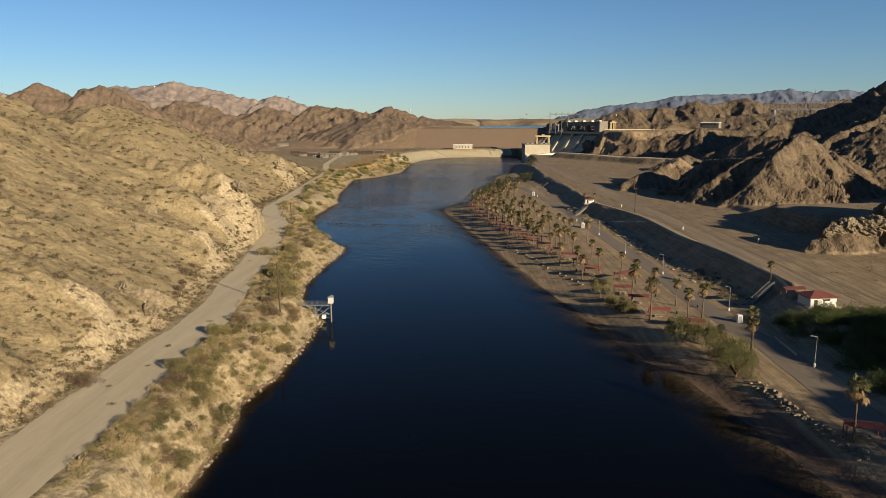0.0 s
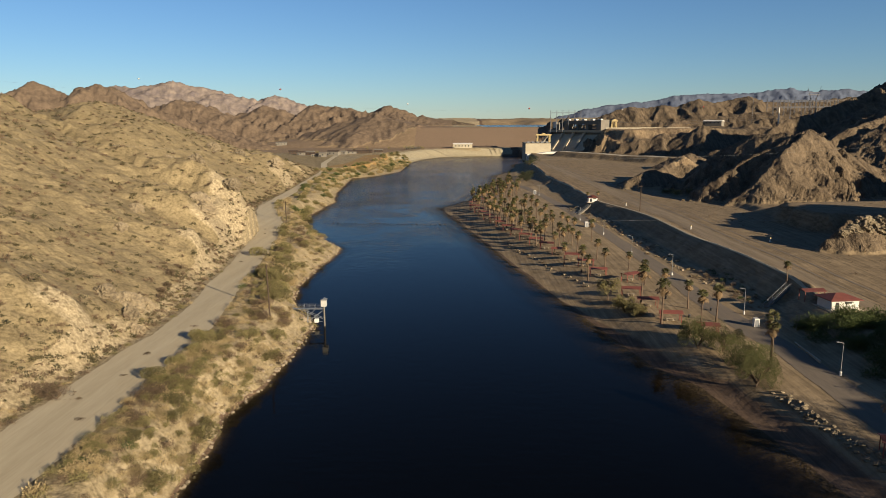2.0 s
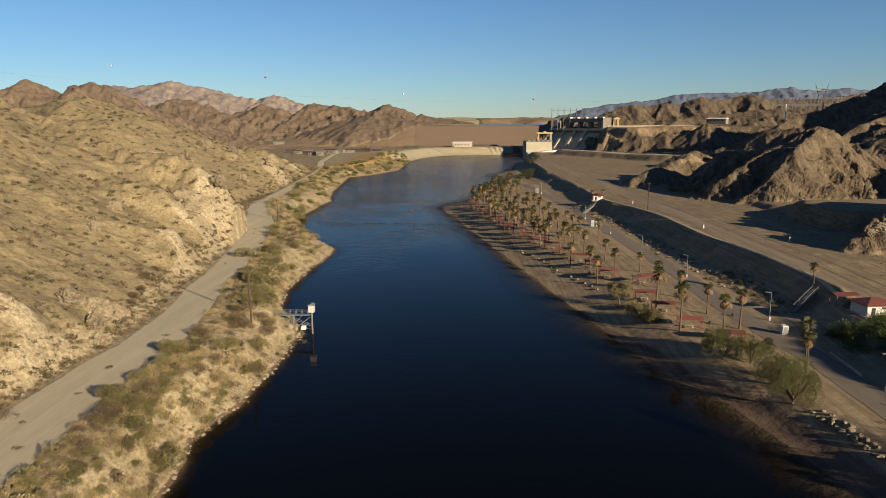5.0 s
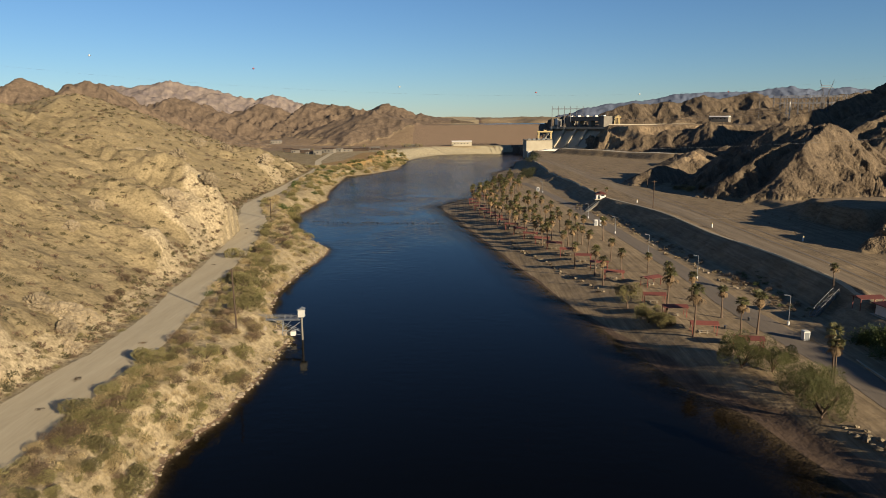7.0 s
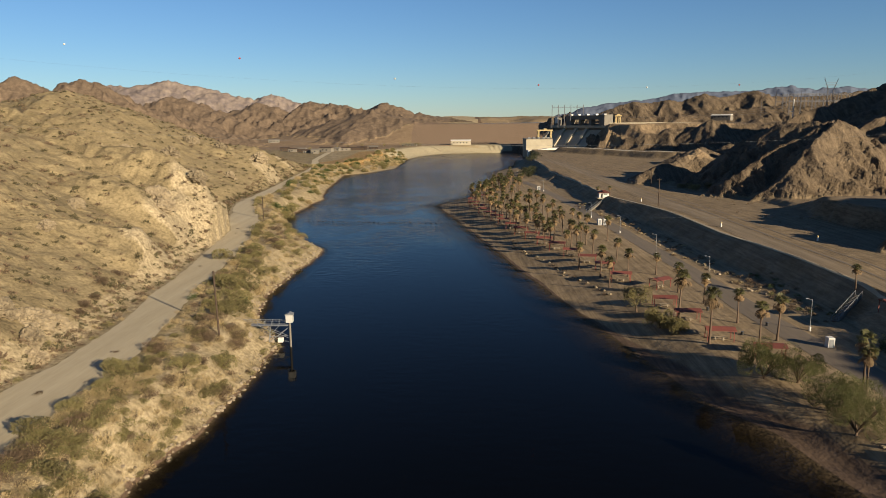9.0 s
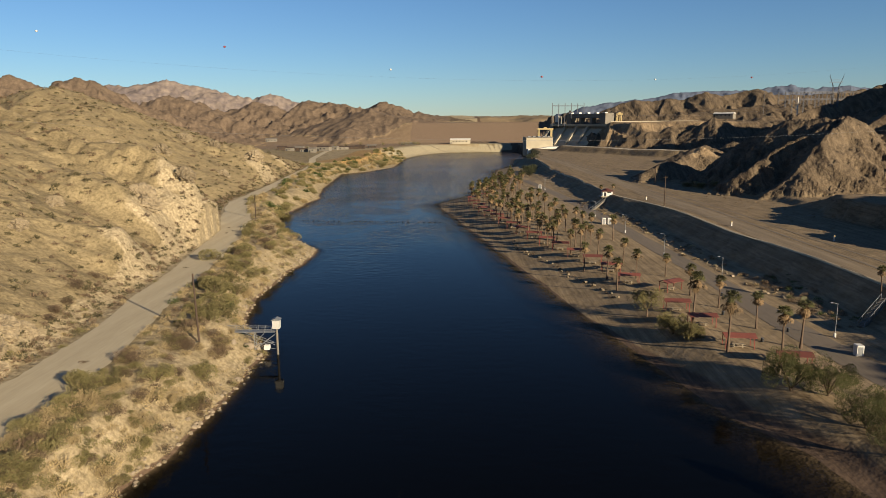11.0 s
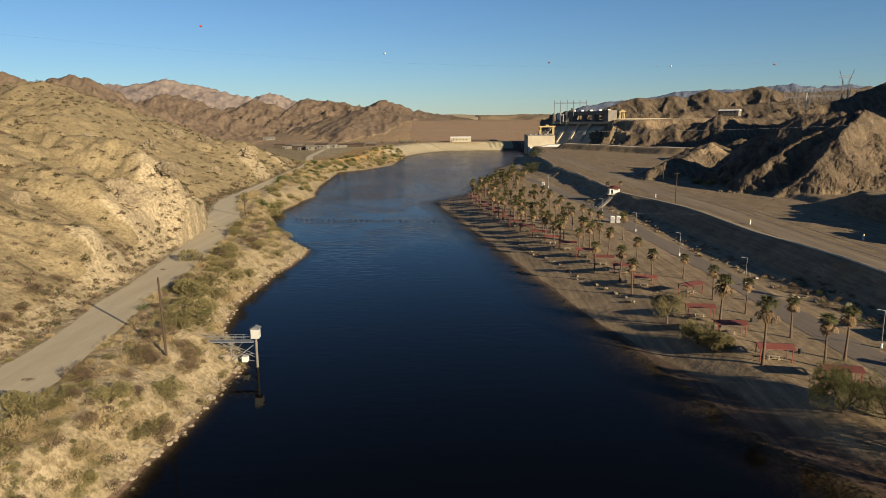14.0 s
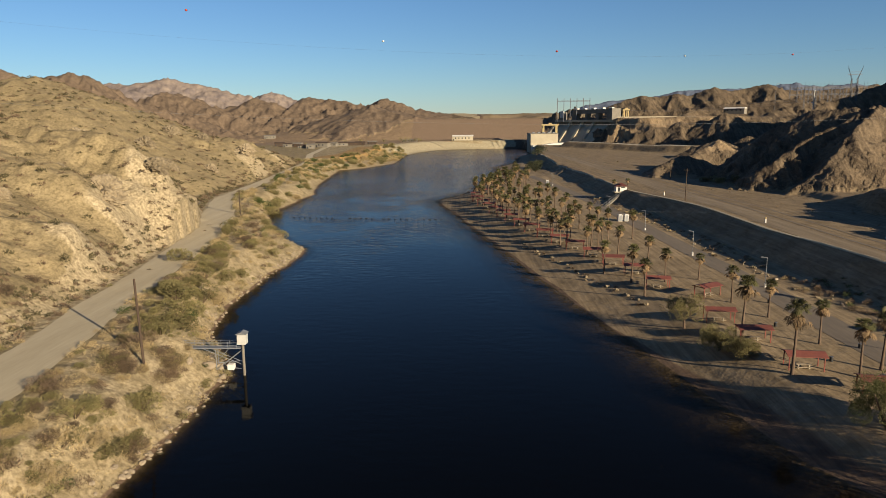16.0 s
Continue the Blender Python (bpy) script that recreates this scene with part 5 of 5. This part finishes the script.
def booth(x, y, w=1.2, h=2.3, label="white portable toilet booth beside the park road"):
    t = thing("toilet_booth", x, y, gz(x, y), random.uniform(-15, 15), label, "portable toilet")
    bm = B()
    box(bm, -w / 2, -w / 2, 0, w / 2, w / 2, h - 0.12, 0.03)
    b = part("cabin", bm, M_WHITE, t)
    bm = B()
    prism(bm, [(-w / 2 - 0.03, h - 0.12), (w / 2 + 0.03, h - 0.12), (w / 2 - 0.1, h + 0.05), (-w / 2 + 0.1, h + 0.05)], "y", -w / 2 - 0.03, w / 2 + 0.03)
    part("roof", bm, M_WHITE, b)
    bm = B()
    box(bm, -w * 0.36, -w / 2 - 0.03, 0.1, w * 0.36, -w / 2 + 0.01, h - 0.25)
    part("door", bm, M_STEEL, b)


booth(76.2, 176.8, 1.3, 2.0)
booth(65, 338, 1.5, 2.6)
booth(67.3, 338, 1.5, 2.6)
booth(58, 488, 1.8, 2.6)


# ---- dam ----
def slab(bm, a, b, wa, wb, da, db):
    """A sloping block from top line a to foot line b: half widths in x, depths in z."""
    vs = []
    for (x, y, z), w, d in ((a, wa, da), (b, wb, db)):
        vs += [bm.verts.new((x - w, y, z - d)), bm.verts.new((x + w, y, z - d)), bm.verts.new((x + w, y, z)), bm.verts.new((x - w, y, z))]
    for f in ((0, 1, 2, 3), (7, 6, 5, 4), (0, 4, 5, 1), (1, 5, 6, 2), (2, 6, 7, 3), (3, 7, 4, 0)):
        bm.faces.new([vs[i] for i in f])
    bmesh.ops.recalc_face_normals(bm, faces=bm.faces)
    return bm


def dam():
    t = thing("dam", 186, 1004, 0, -54, "concrete dam spillway with gatehouse and sloping piers", "dam")

    def p(name, bm, m, label=""):
        bmesh.ops.translate(bm, verts=bm.verts, vec=(-186, -1004, 0))
        bmesh.ops.scale(bm, verts=bm.verts, vec=(1.45, 1, 1))
        return part(name, bm, m, t, label)
    p("spillway_block", box(B(), 143, 1002, -3, 216, 1036, 38), M_DARKCONC, "dark stained concrete mass")
    p("spillway_chute", slab(B(), (178, 1003, 36), (178, 975, 8), 34, 34, 34, 14), M_CONC, "steep stained concrete chute")
    for x, ln in ((162, 1.0), (177, 0.95), (191, 0.9)):
        p("pier", slab(B(), (x, 1003, 41), (x, 1003 - 24 * ln, 41 - 27 * ln), 1.5, 1.3, 9, 6), M_CONC, "pale sloping concrete pier")
    p("side_wall", slab(B(), (145, 1003, 42), (145, 972, 15), 1.6, 1.5, 30, 20), M_DARKCONC, "dark sloping training wall")
    p("deck", box(B(), 143, 998, 38, 216, 1034, 41), M_CONC, "concrete roadway deck")
    for x0, x1 in ((162, 168.5), (178.5, 181), (191.5, 194.5)):
        p("gate_tower", box(B(), x0, 1003, 41, x1, 1012, 52, 0.2), M_DARKCONC)
    p("gate_tower", box(B(), 205.5, 1001, 41, 212, 1018, 55.5, 0.2), M_DARKCONC, "weathered lit end tower")
    p("gate_beam", box(B(), 162, 1002.5, 49.3, 205.5, 1012.5, 54.6, 0.2), M_DARKCONC)
    for x in (166, 176, 187, 198, 208):
        p("hoist_house", box(B(), x - 1.6, 1004, 54.6, x + 1.6, 1009, 56.6, 0.15), M_WHITE)
    for x in (173.5, 186, 199.5):
        p("gate", box(B(), x - 5, 1009, 41, x + 5, 1009.6, 43.2), M_DARKSTEEL)
        p("rail", box(B(), x - 5.5, 1002, 49.0, x + 5.5, 1002.4, 49.9), M_DARKSTEEL)
    p("elevator_tower", box(B(), 144, 1004, 38, 150, 1012, 52, 0.3), M_DARKCONC)
    p("elevator_cap", box(B(), 146.5, 1003, 44, 150.5, 1003.9, 53), M_WHITE)


dam()
tagged(part("crest_wall", box(B(), 214, 978, 40, 330, 978.8, 44.6), M_CONC), "long pale concrete crest wall beside the dam", "wall")


def takeoff_frame():
    t = thing("line_takeoff_frame", 165, 1020, 38, 0, "tall steel takeoff frame for power lines on the dam", "steel frame")
    for k in range(6):
        x = -22 + k * 8.7
        bm = B()
        box(bm, x - 0.35, -0.35, 0, x + 0.35, 0.35, 28 + 3.5)
        part("mast", bm, M_DARKSTEEL, t)
    for z in (27.2, 28.2):
        bm = B()
        box(bm, -22.5, -0.3, z, 22, 0.3, z + 0.4)
        part("crossbeam", bm, M_DARKSTEEL, t)


takeoff_frame()


def powerhouse():
    t = thing("powerhouse", 118, 975, 0, 0, "cream concrete powerhouse at the water's edge", "powerhouse")

    def p(name, bm, m, label=""):
        bmesh.ops.translate(bm, verts=bm.verts, vec=(-118, -975, 0))
        return part(name, bm, m, t, label)
    w = p("wall", box(B(), 101, 962, -3, 136, 1003, 24, 0.3), M_CONC)
    p("roof_deck", box(B(), 100.4, 961.5, 24, 136.6, 1003.5, 24.6), M_DARKCONC)
    p("tailrace_wall", prism(B(), [(102, -3), (146, -3), (146, 13), (128, 12.6), (116, 10.5), (102, 9.8)], "y", 945, 962), M_WHITE, "pale lower retaining wall")
    for k in range(5):
        p("roof_unit", box(B(), 104 + k * 6.4, 968, 24.6, 107.5 + k * 6.4, 973, 26.2, 0.2), M_STEEL)


powerhouse()


def gantry(x, y, z, w, h, thick, label):
    t = thing("gantry_crane", x, y, z, 0, label, "crane")
    for sx in (-w / 2, w / 2):
        for sy in (-4, 4):
            bm = B()
            box(bm, sx - thick, sy - thick, 0, sx + thick, sy + thick, h, 0.1)
            part("leg", bm, M_YELLOW, t)
    for sy in (-4, 4):
        bm = B()
        box(bm, -w / 2 - 2, sy - thick, h, w / 2 + 2, sy + thick, h + 1.9, 0.1)
        part("girder", bm, M_YELLOW, t)
    bm = B()
    box(bm, -2, -4.5, h + 1.9, 2, 4.5, h + 3.4, 0.2)
    part("trolley", bm, M_YELLOW, t)


gantry(128.5, 985, 24.6, 17, 9.5, 0.8, "yellow gantry crane on the powerhouse roof")
gantry(231, 1004, gz(231, 1004), 5, 9.0, 0.6, "yellow gantry crane on the dam crest")


def shed(name, x, y, w, d, h, material, label, turn=0.0, roof=None, z=None):
    t = thing(name, x, y, gz(x, y) if z is None else z, turn, label, "building")
    bm = B()
    box(bm, -w / 2, -d / 2, -2, w / 2, d / 2, h)
    wall = part("wall", bm, material, t)
    bm = B()
    prism(bm, [(-d / 2 - 0.4, h), (d / 2 + 0.4, h), (0, h + d * 0.14 + 0.3)], "x", -w / 2 - 0.4, w / 2 + 0.4)
    part("roof", bm, roof or M_WHITE, t)
    bm = B()
    box(bm, -w / 2 + 1, -d / 2 - 0.06, 0, -w / 2 + 2.4, -d / 2 + 0.02, min(2.4, h - 0.3))
    part("door", bm, M_DARK, wall)
    for k in range(max(1, int(w / 6))):
        bm = B()
        box(bm, -w / 2 + 4 + k * 5, -d / 2 - 0.06, h * 0.4, -w / 2 + 5.6 + k * 5, -d / 2 + 0.02, h * 0.75)
        part("window", bm, M_DARK, wall)


shed("warehouse", 17, 1120, 31, 12, 6.0, M_CONC, "long cream warehouse below the dam embankment", -2)
shed("white_building", 335, 905, 24, 9, 4.2, M_DARKCONC, "long low white building on the terrace", -42, z=48.5)
rh = random.Random(21)
for x, y, w, d, h in ((-195, 900, 10, 8, 3.4), (-186, 905, 14, 9, 3.6), (-172, 880, 12, 8, 3.0), (-162, 872, 9, 7, 4.5), (-154, 905, 16, 9, 5.0), (-146, 925, 12, 8, 3.6), (-136, 935, 15, 8, 3.2), (-125, 945, 16, 8, 3.0), (-116, 955, 12, 8, 3.2),
                      (-104, 985, 12, 8, 3.0), (-210, 920, 12, 8, 3.4), (-60, 1075, 22, 8, 2.6), (-290, 1180, 18, 9, 4)):
    shed("house", x, y, w, d, h, rh.choice((M_DARKCONC, M_DARKCONC, M_WOOD)), "small flat desert house with pale walls", rh.uniform(-15, 15), rh.choice((M_DARKCONC, M_WOOD, M_WOOD)))
for i, (x, y, h) in enumerate(((-128, 1050, 6), (-96, 1058, 5), (-72, 1062, 6.5), (-66, 1064, 6.5), (-60, 1064, 7), (-52, 1066, 6.5), (-47, 1068, 6), (-44, 1070, 5.5), (-140, 990, 5), (-180, 930, 5), (-150, 960, 5))):
    broadleaf("tree", x, y, h, h * 0.45, M_LEAF, "small dark tree on the terrace below the dam", 120 + i, 420, 0.6)

# ---- substation ----
def lattice(bm, x, y, z0, z1, w):
    for sx in (-w, w):
        for sy in (-w, w):
            tube(bm, (x + sx, y + sy, z0), (x + sx * 0.6, y + sy * 0.6, z1), 0.12, None, 4)
    n = max(3, int((z1 - z0) / (w * 2.2)))
    for k in range(n):
        a, b = z0 + (z1 - z0) * k / n, z0 + (z1 - z0) * (k + 1) / n
        for sy in (-w, w):
            tube(bm, (x - w, y + sy * 0.8, a), (x + w * 0.8, y + sy * 0.8, b), 0.07, None, 4)
            tube(bm, (x + w, y + sy * 0.8, a), (x - w * 0.8, y + sy * 0.8, b), 0.07, None, 4)


def substation():
    t = thing("substation", 508, 1000, 0, 0, "steel lattice switchyard frames on a ridge", "substation")
    for row in range(3):
        y = row * 20
        for k in range(7):
            x = -46 + k * 15.3
            z0 = gz(508 + x, 1000 + y)
            bm = B()
            lattice(bm, x, y, z0 - 1, 81 + row * 0.8, 0.8)
            tube(bm, (x, y, 81), (x, y, 87), 0.15, 0.1, 4)
            part("lattice_post", bm, M_DARKSTEEL, t)
        for z in (71, 80):
            bm = B()
            for dz in (0, 1.3):
                box(bm, -47, y - 0.15, z + dz, 47, y + 0.15, z + dz + 0.2)
            for k in range(31):
                tube(bm, (-47 + k * 3, y, z + 0.1), (-45.5 + k * 3, y, z + 1.4), 0.08, None, 4)
                tube(bm, (-45.5 + k * 3, y, z + 1.4), (-44 + k * 3, y, z + 0.1), 0.08, None, 4)
            part("beam", bm, M_DARKSTEEL, t)


substation()


def pylon():
    x, y = 350, 692
    t = thing("transmission_tower", x, y, gz(x, y), 0, "tall grey lattice transmission tower with a split top", "pylon")
    bm = B()
    for sx in (-1, 1):
        lattice(bm, sx * 2.6, 0, -1, 17, 0.6)
        tube(bm, (sx * 2.6, 0, 17), (sx * 6.5, 0, 29), 0.3, 0.12, 4)
        tube(bm, (sx * 1.6, 0, 17), (sx * 6.5, 0, 27), 0.2, 0.1, 4)
    part("lattice_frame", bm, M_DARKSTEEL, t)
    bm = B()
    box(bm, -6, -0.3, 21.5, 6, 0.3, 22)
    box(bm, -5, -0.3, 23.5, 5, 0.3, 23.8)
    part("crossarm", bm, M_DARKSTEEL, t)


pylon()
t = thing("mast", 332, 722, gz(332, 722), 0, "tall slim white mast on a ridge", "mast")
part("shaft", tube(B(), (0, 0, -1), (0, 0, 66.5 - gz(332, 722)), 0.55, 0.4, 8), M_WHITE, t)
part("bracket", box(B(), -2.5, -0.3, 16, 0, 0.3, 16.6), M_WHITE, t)
t = thing("light_mast", 420, 990, gz(420, 990), 0, "slim steel light mast in the switchyard", "mast")
part("shaft", tube(B(), (0, 0, -1), (0, 0, 84 - gz(420, 990)), 0.3, 0.2, 6), M_DARKSTEEL, t)
part("arm", tube(B(), (0, 0, 84 - gz(420, 990)), (5, 0, 86 - gz(420, 990)), 0.2, 0.2, 6), M_STEEL, t)

# ---- cables over the river ----
cable("river_cable", [(-230, 176, 82), (240, 322, 76)], 21, 0.006, "thin steel cable over the river carrying marker balls")
cable("power_cable", [(-150, 215, 52), (260, 300, 52)], 11, 0.014, "thin bright power cable over the river", M_STEEL)
cable("power_cable", [(68.5, 316, 10.6), (240, 292, 17)], 1.6, 0.02, "thin bright wire from a street lamp", M_STEEL)
for k in range(3):
    cable("power_cable", [(332, 722, 62 - k * 2.5), (205, 1010, 55)], 6, 0.06, "power line from the dam to the switchyard", M_STEEL)

# ---- buoy line ----
rb = random.Random(4)
for k in range(30):
    f = k / 29
    x, y = -75 + 74 * f, 385 - 12 * f ** 0.7 + rb.uniform(-0.5, 0.5)
    if rb.random() < 0.2:
        continue
    t = thing("buoy", x, y, 0, rb.uniform(0, 360), "small dark float of a buoy line on the river", "buoy", "floats of the buoy line")
    part("float", tube(B(), (-0.55, 0, 0.08), (0.55, 0, 0.08), 0.17, 0.17, 8), M_DARK, t)
    part("collar", tube(B(), (-0.1, 0, 0.08), (0.1, 0, 0.08), 0.23, 0.23, 8), M_DARKSTEEL, t)

# ---- stairs down the scarp ----
def stairs(a, b, steps, label):
    a, b = Vector(a), Vector(b)
    way = b - a
    flat = Vector((way.x, way.y, 0))
    turn = math.degrees(math.atan2(flat.y, flat.x))
    t = thing("stairs", *a, turn, label, "stairs")
    run, rise = flat.length / steps, way.z / steps
    for k in range(steps):
        part("step", box(B(), k * run, -0.65, -0.6 + k * rise, (k + 1) * run, 0.65, (k + 1) * rise), M_DARKCONC, t)
    for sy in (-0.7, 0.7):
        part("rail", tube(B(), (0, sy, 1.0), (flat.length, sy, way.z + 1.0), 0.05, None, 6), M_STEEL, t)
        for k in range(6):
            f = k / 5
            part("rail_post", tube(B(), (flat.length * f, sy, way.z * f - 0.2), (flat.length * f, sy, way.z * f + 1.0), 0.05, None, 6), M_STEEL, t)


stairs((85.5, 192, gz(85.5, 192)), (95, 200, gz(96, 200.5) + 0.1), 20, "concrete stairs with steel handrails up the scarp")
stairs((68.5, 381, gz(68.5, 381)), (80, 399, gz(80, 399) + 0.1), 24, "concrete stairs with steel handrails up to the kiosk")

# ---- rocks ----
def rock_mesh(seed, flat=0.7):
    r = random.Random(seed)
    bm = B()
    bmesh.ops.create_icosphere(bm, subdivisions=2, radius=1.0)
    off = Vector((seed * 3.1, seed * 1.7, 0))
    for v in bm.verts:
        d = 1 + 0.45 * noise.noise(v.co * 1.3 + off) + 0.2 * noise.noise(v.co * 3.1 + off)
        v.co = Vector((v.co.x * d * 1.15, v.co.y * d, v.co.z * d * flat))
    me = bpy.data.meshes.new("rock")
    bm.to_mesh(me)
    bm.free()
    return me


ROCKS = [rock_mesh(k) for k in range(6)]
for m in ROCKS[:3]:
    m.materials.append(M_ROCK)
for m in ROCKS[3:]:
    m.materials.append(M_PALEROCK)
rr = random.Random(9)


def put_rock(x, y, s, pale, label, group):
    ob = new("rock", ROCKS[rr.randrange(3) + (3 if pale else 0)])
    ob.matrix_basis = pose(x, y, gz(x, y) + 0.15 * s, rr.uniform(-15, 15), rr.uniform(-15, 15), rr.uniform(0, 360))
    ob.scale = (s, s * rr.uniform(0.7, 1.0), s)
    tagged(ob, label, "rock", group)


for k in range(46):
    f = k / 45
    put_rock(62.3 + 4.2 * f + rr.uniform(-0.5, 0.5) + (1.4 if k % 2 else 0), 137 - 32 * f + rr.uniform(-0.3, 0.3), rr.uniform(0.35, 0.7), False, "rough boulder in a row lining the park path", "boulders lining the park path")
for k in range(70):
    y = rr.uniform(195, 330)
    put_rock(float(np.interp(y, *TOP)) - rr.uniform(10, 15.5), y, rr.uniform(0.2, 0.6) ** 1.3, rr.random() < 0.3, "loose rubble rock at the foot of the scarp", "rubble at the foot of the scarp")
for k in range(110):
    y = rr.choice((rr.uniform(98, 195), rr.uniform(255, 312)))
    put_rock(float(np.interp(y, *SL)) - rr.uniform(-0.8, 2.2), y, rr.uniform(0.15, 0.42), rr.random() < 0.4, "pale angular riprap rock at the waterline", "riprap rocks of the left bank")


def rock_field(name, items, label):
    """Many small stones as one mesh: x, y, size."""
    vs, fs = [], []
    for x, y, k in items:
        me, n0 = rr.choice(ROCKS[3:]), len(vs)
        m = pose(x, y, gz(x, y) + 0.1 * k, rr.uniform(-25, 25), rr.uniform(-25, 25), rr.uniform(0, 360))
        vs.extend(tuple(m @ (v.co * k)) for v in me.vertices)
        fs.extend(tuple(n0 + q for q in f.vertices) for f in me.polygons)
    me = bpy.data.meshes.new(name)
    me.from_pydata(vs, [], fs)
    me.materials.append(M_PALEROCK)
    return tagged(new(name, me), label, "rocks", kind="stuff")


shore = []
for k in range(260):
    y = 98 + 230 * rr.random()
    shore.append((float(np.interp(y, *SL)) - rr.uniform(0.1, 3.4) * rr.random(), y, rr.uniform(0.16, 0.45)))
rock_field("riprap", shore, "pale angular stones along the waterline of the bank")
# low line of driftwood, stones and brush between lawn and beach
for k in range(44):
    y = 226 + 86 * (k / 43) ** 1.1 + rr.uniform(-1.5, 1.5)
    x = float(np.interp(y, BEACH_LINE[0], BEACH_LINE[1])) + rr.uniform(-0.9, 0.9)
    if k % 2:
        put_shrub(2, x, y, rr.uniform(0.5, 0.95), 0.6, rr)
    else:
        put_rock(x, y, rr.uniform(0.35, 0.7), False, "dark stone in a line between lawn and beach", "stones lining the beach")
# craggy outcrops
def crag_mesh(seed):
    bm = B()
    bmesh.ops.create_icosphere(bm, subdivisions=5, radius=1.0)
    off = Vector((seed * 5.3, seed * 2.9, seed))
    for v in bm.verts:
        p = v.co * 1.1 + off
        d = 0.75 + 0.55 * noise.noise(p)
        for k, a in ((2.2, 0.32), (4.7, 0.2), (9.5, 0.1)):
            n = noise.noise(p * k)
            d += a * (0.5 - abs(n)) * 1.6
        d = 0.65 * d + 0.35 * round(d * 6) / 6
        v.co = Vector((v.co.x * d * 1.2, v.co.y * d, v.co.z * d * 0.85))
    me = bpy.data.meshes.new("crag")
    bm.to_mesh(me)
    bm.free()
    me.materials.append(M_ROCK)
    return me


CRAGS = [crag_mesh(k) for k in range(4)]
for x, y, s, g in ((-76, 166, 2.8, 0), (-80.5, 164, 2.6, 0), (-73, 161, 2.2, 0), (-70.5, 157, 1.7, 0), (-74, 171, 1.8, 0), (-96, 269, 4.4, 0), (-92, 264, 3.2, 0), (-99, 275, 3.2, 0), (-91, 292, 3.4, 0), (-128, 506, 5.0, 0), (-168, 494, 4.6, 0), (-152, 500, 4.0, 0),
                   (-118, 330, 2.8, 0), (-107, 240, 2.4, 0), (-120, 300, 3.0, 0), (-135, 360, 3.2, 0), (-112, 275, 2.4, 0), (-140, 420, 3.5, 0), (-160, 440, 4.0, 0), (-150, 380, 3.0, 0), (-98, 210, 1.8, 0), (-130, 450, 3.4, 0),
                   (138, 246, 2.4, 1), (143, 248, 3.4, 1), (149, 250, 4.4, 1), (155, 250, 4.0, 1), (161, 252, 4.6, 1), (167, 252, 3.6, 1), (134, 244, 1.6, 1)):
    ob = new("rock_outcrop", CRAGS[rr.randrange(4)])
    ob.matrix_basis = pose(x, y, gz(x, y) - (0.55 if g else 0.1) * s, rr.uniform(-12, 12), rr.uniform(-12, 12), rr.uniform(0, 360))
    ob.scale = (s, s, s)
    tagged(ob, "jagged sunlit rock outcrop on the sandy flat" if g else "weathered brown rock outcrop on the slope", "rock", "rock outcrops of the flat" if g else "rock outcrops of the left hill")
for x, y, s in ((-38.5, 190.5, 0.9), (-40, 188.5, 1.1), (-37.5, 188, 0.7), (-42, 186, 0.8), (-40.5, 192, 0.8)):
    put_rock(x, y, s, True, "pale boulder under the gauging walkway", "boulders under the gauging walkway")
# brush heaps on the left road
for x, y in ((-59.3, 162.7), (-61.4, 143.2), (-60.5, 131), (-63, 120), (-58.5, 112), (-76, 262), (-80, 300), (-83, 312), (-72, 240)):
    put_shrub(2, x, y, rr.uniform(0.7, 1.0), 0.35, rr)

# ---- bins ----
for x, y in ((70.5, 191.5), (66.5, 178.5), (63, 186.5), (68, 220), (62.5, 205), (52.5, 246)):
    t = thing("litter_bin", x, y, gz(x, y), 0, "dark steel drum litter bin on the sand", "litter bin", "litter bins of the park")
    part("drum", tube(B(), (0, 0, -0.05), (0, 0, 0.8), 0.28, 0.28, 12), M_DARK, t)
    part("rim", tube(B(), (0, 0, 0.76), (0, 0, 0.84), 0.31, 0.31, 12), M_DARKSTEEL, t)
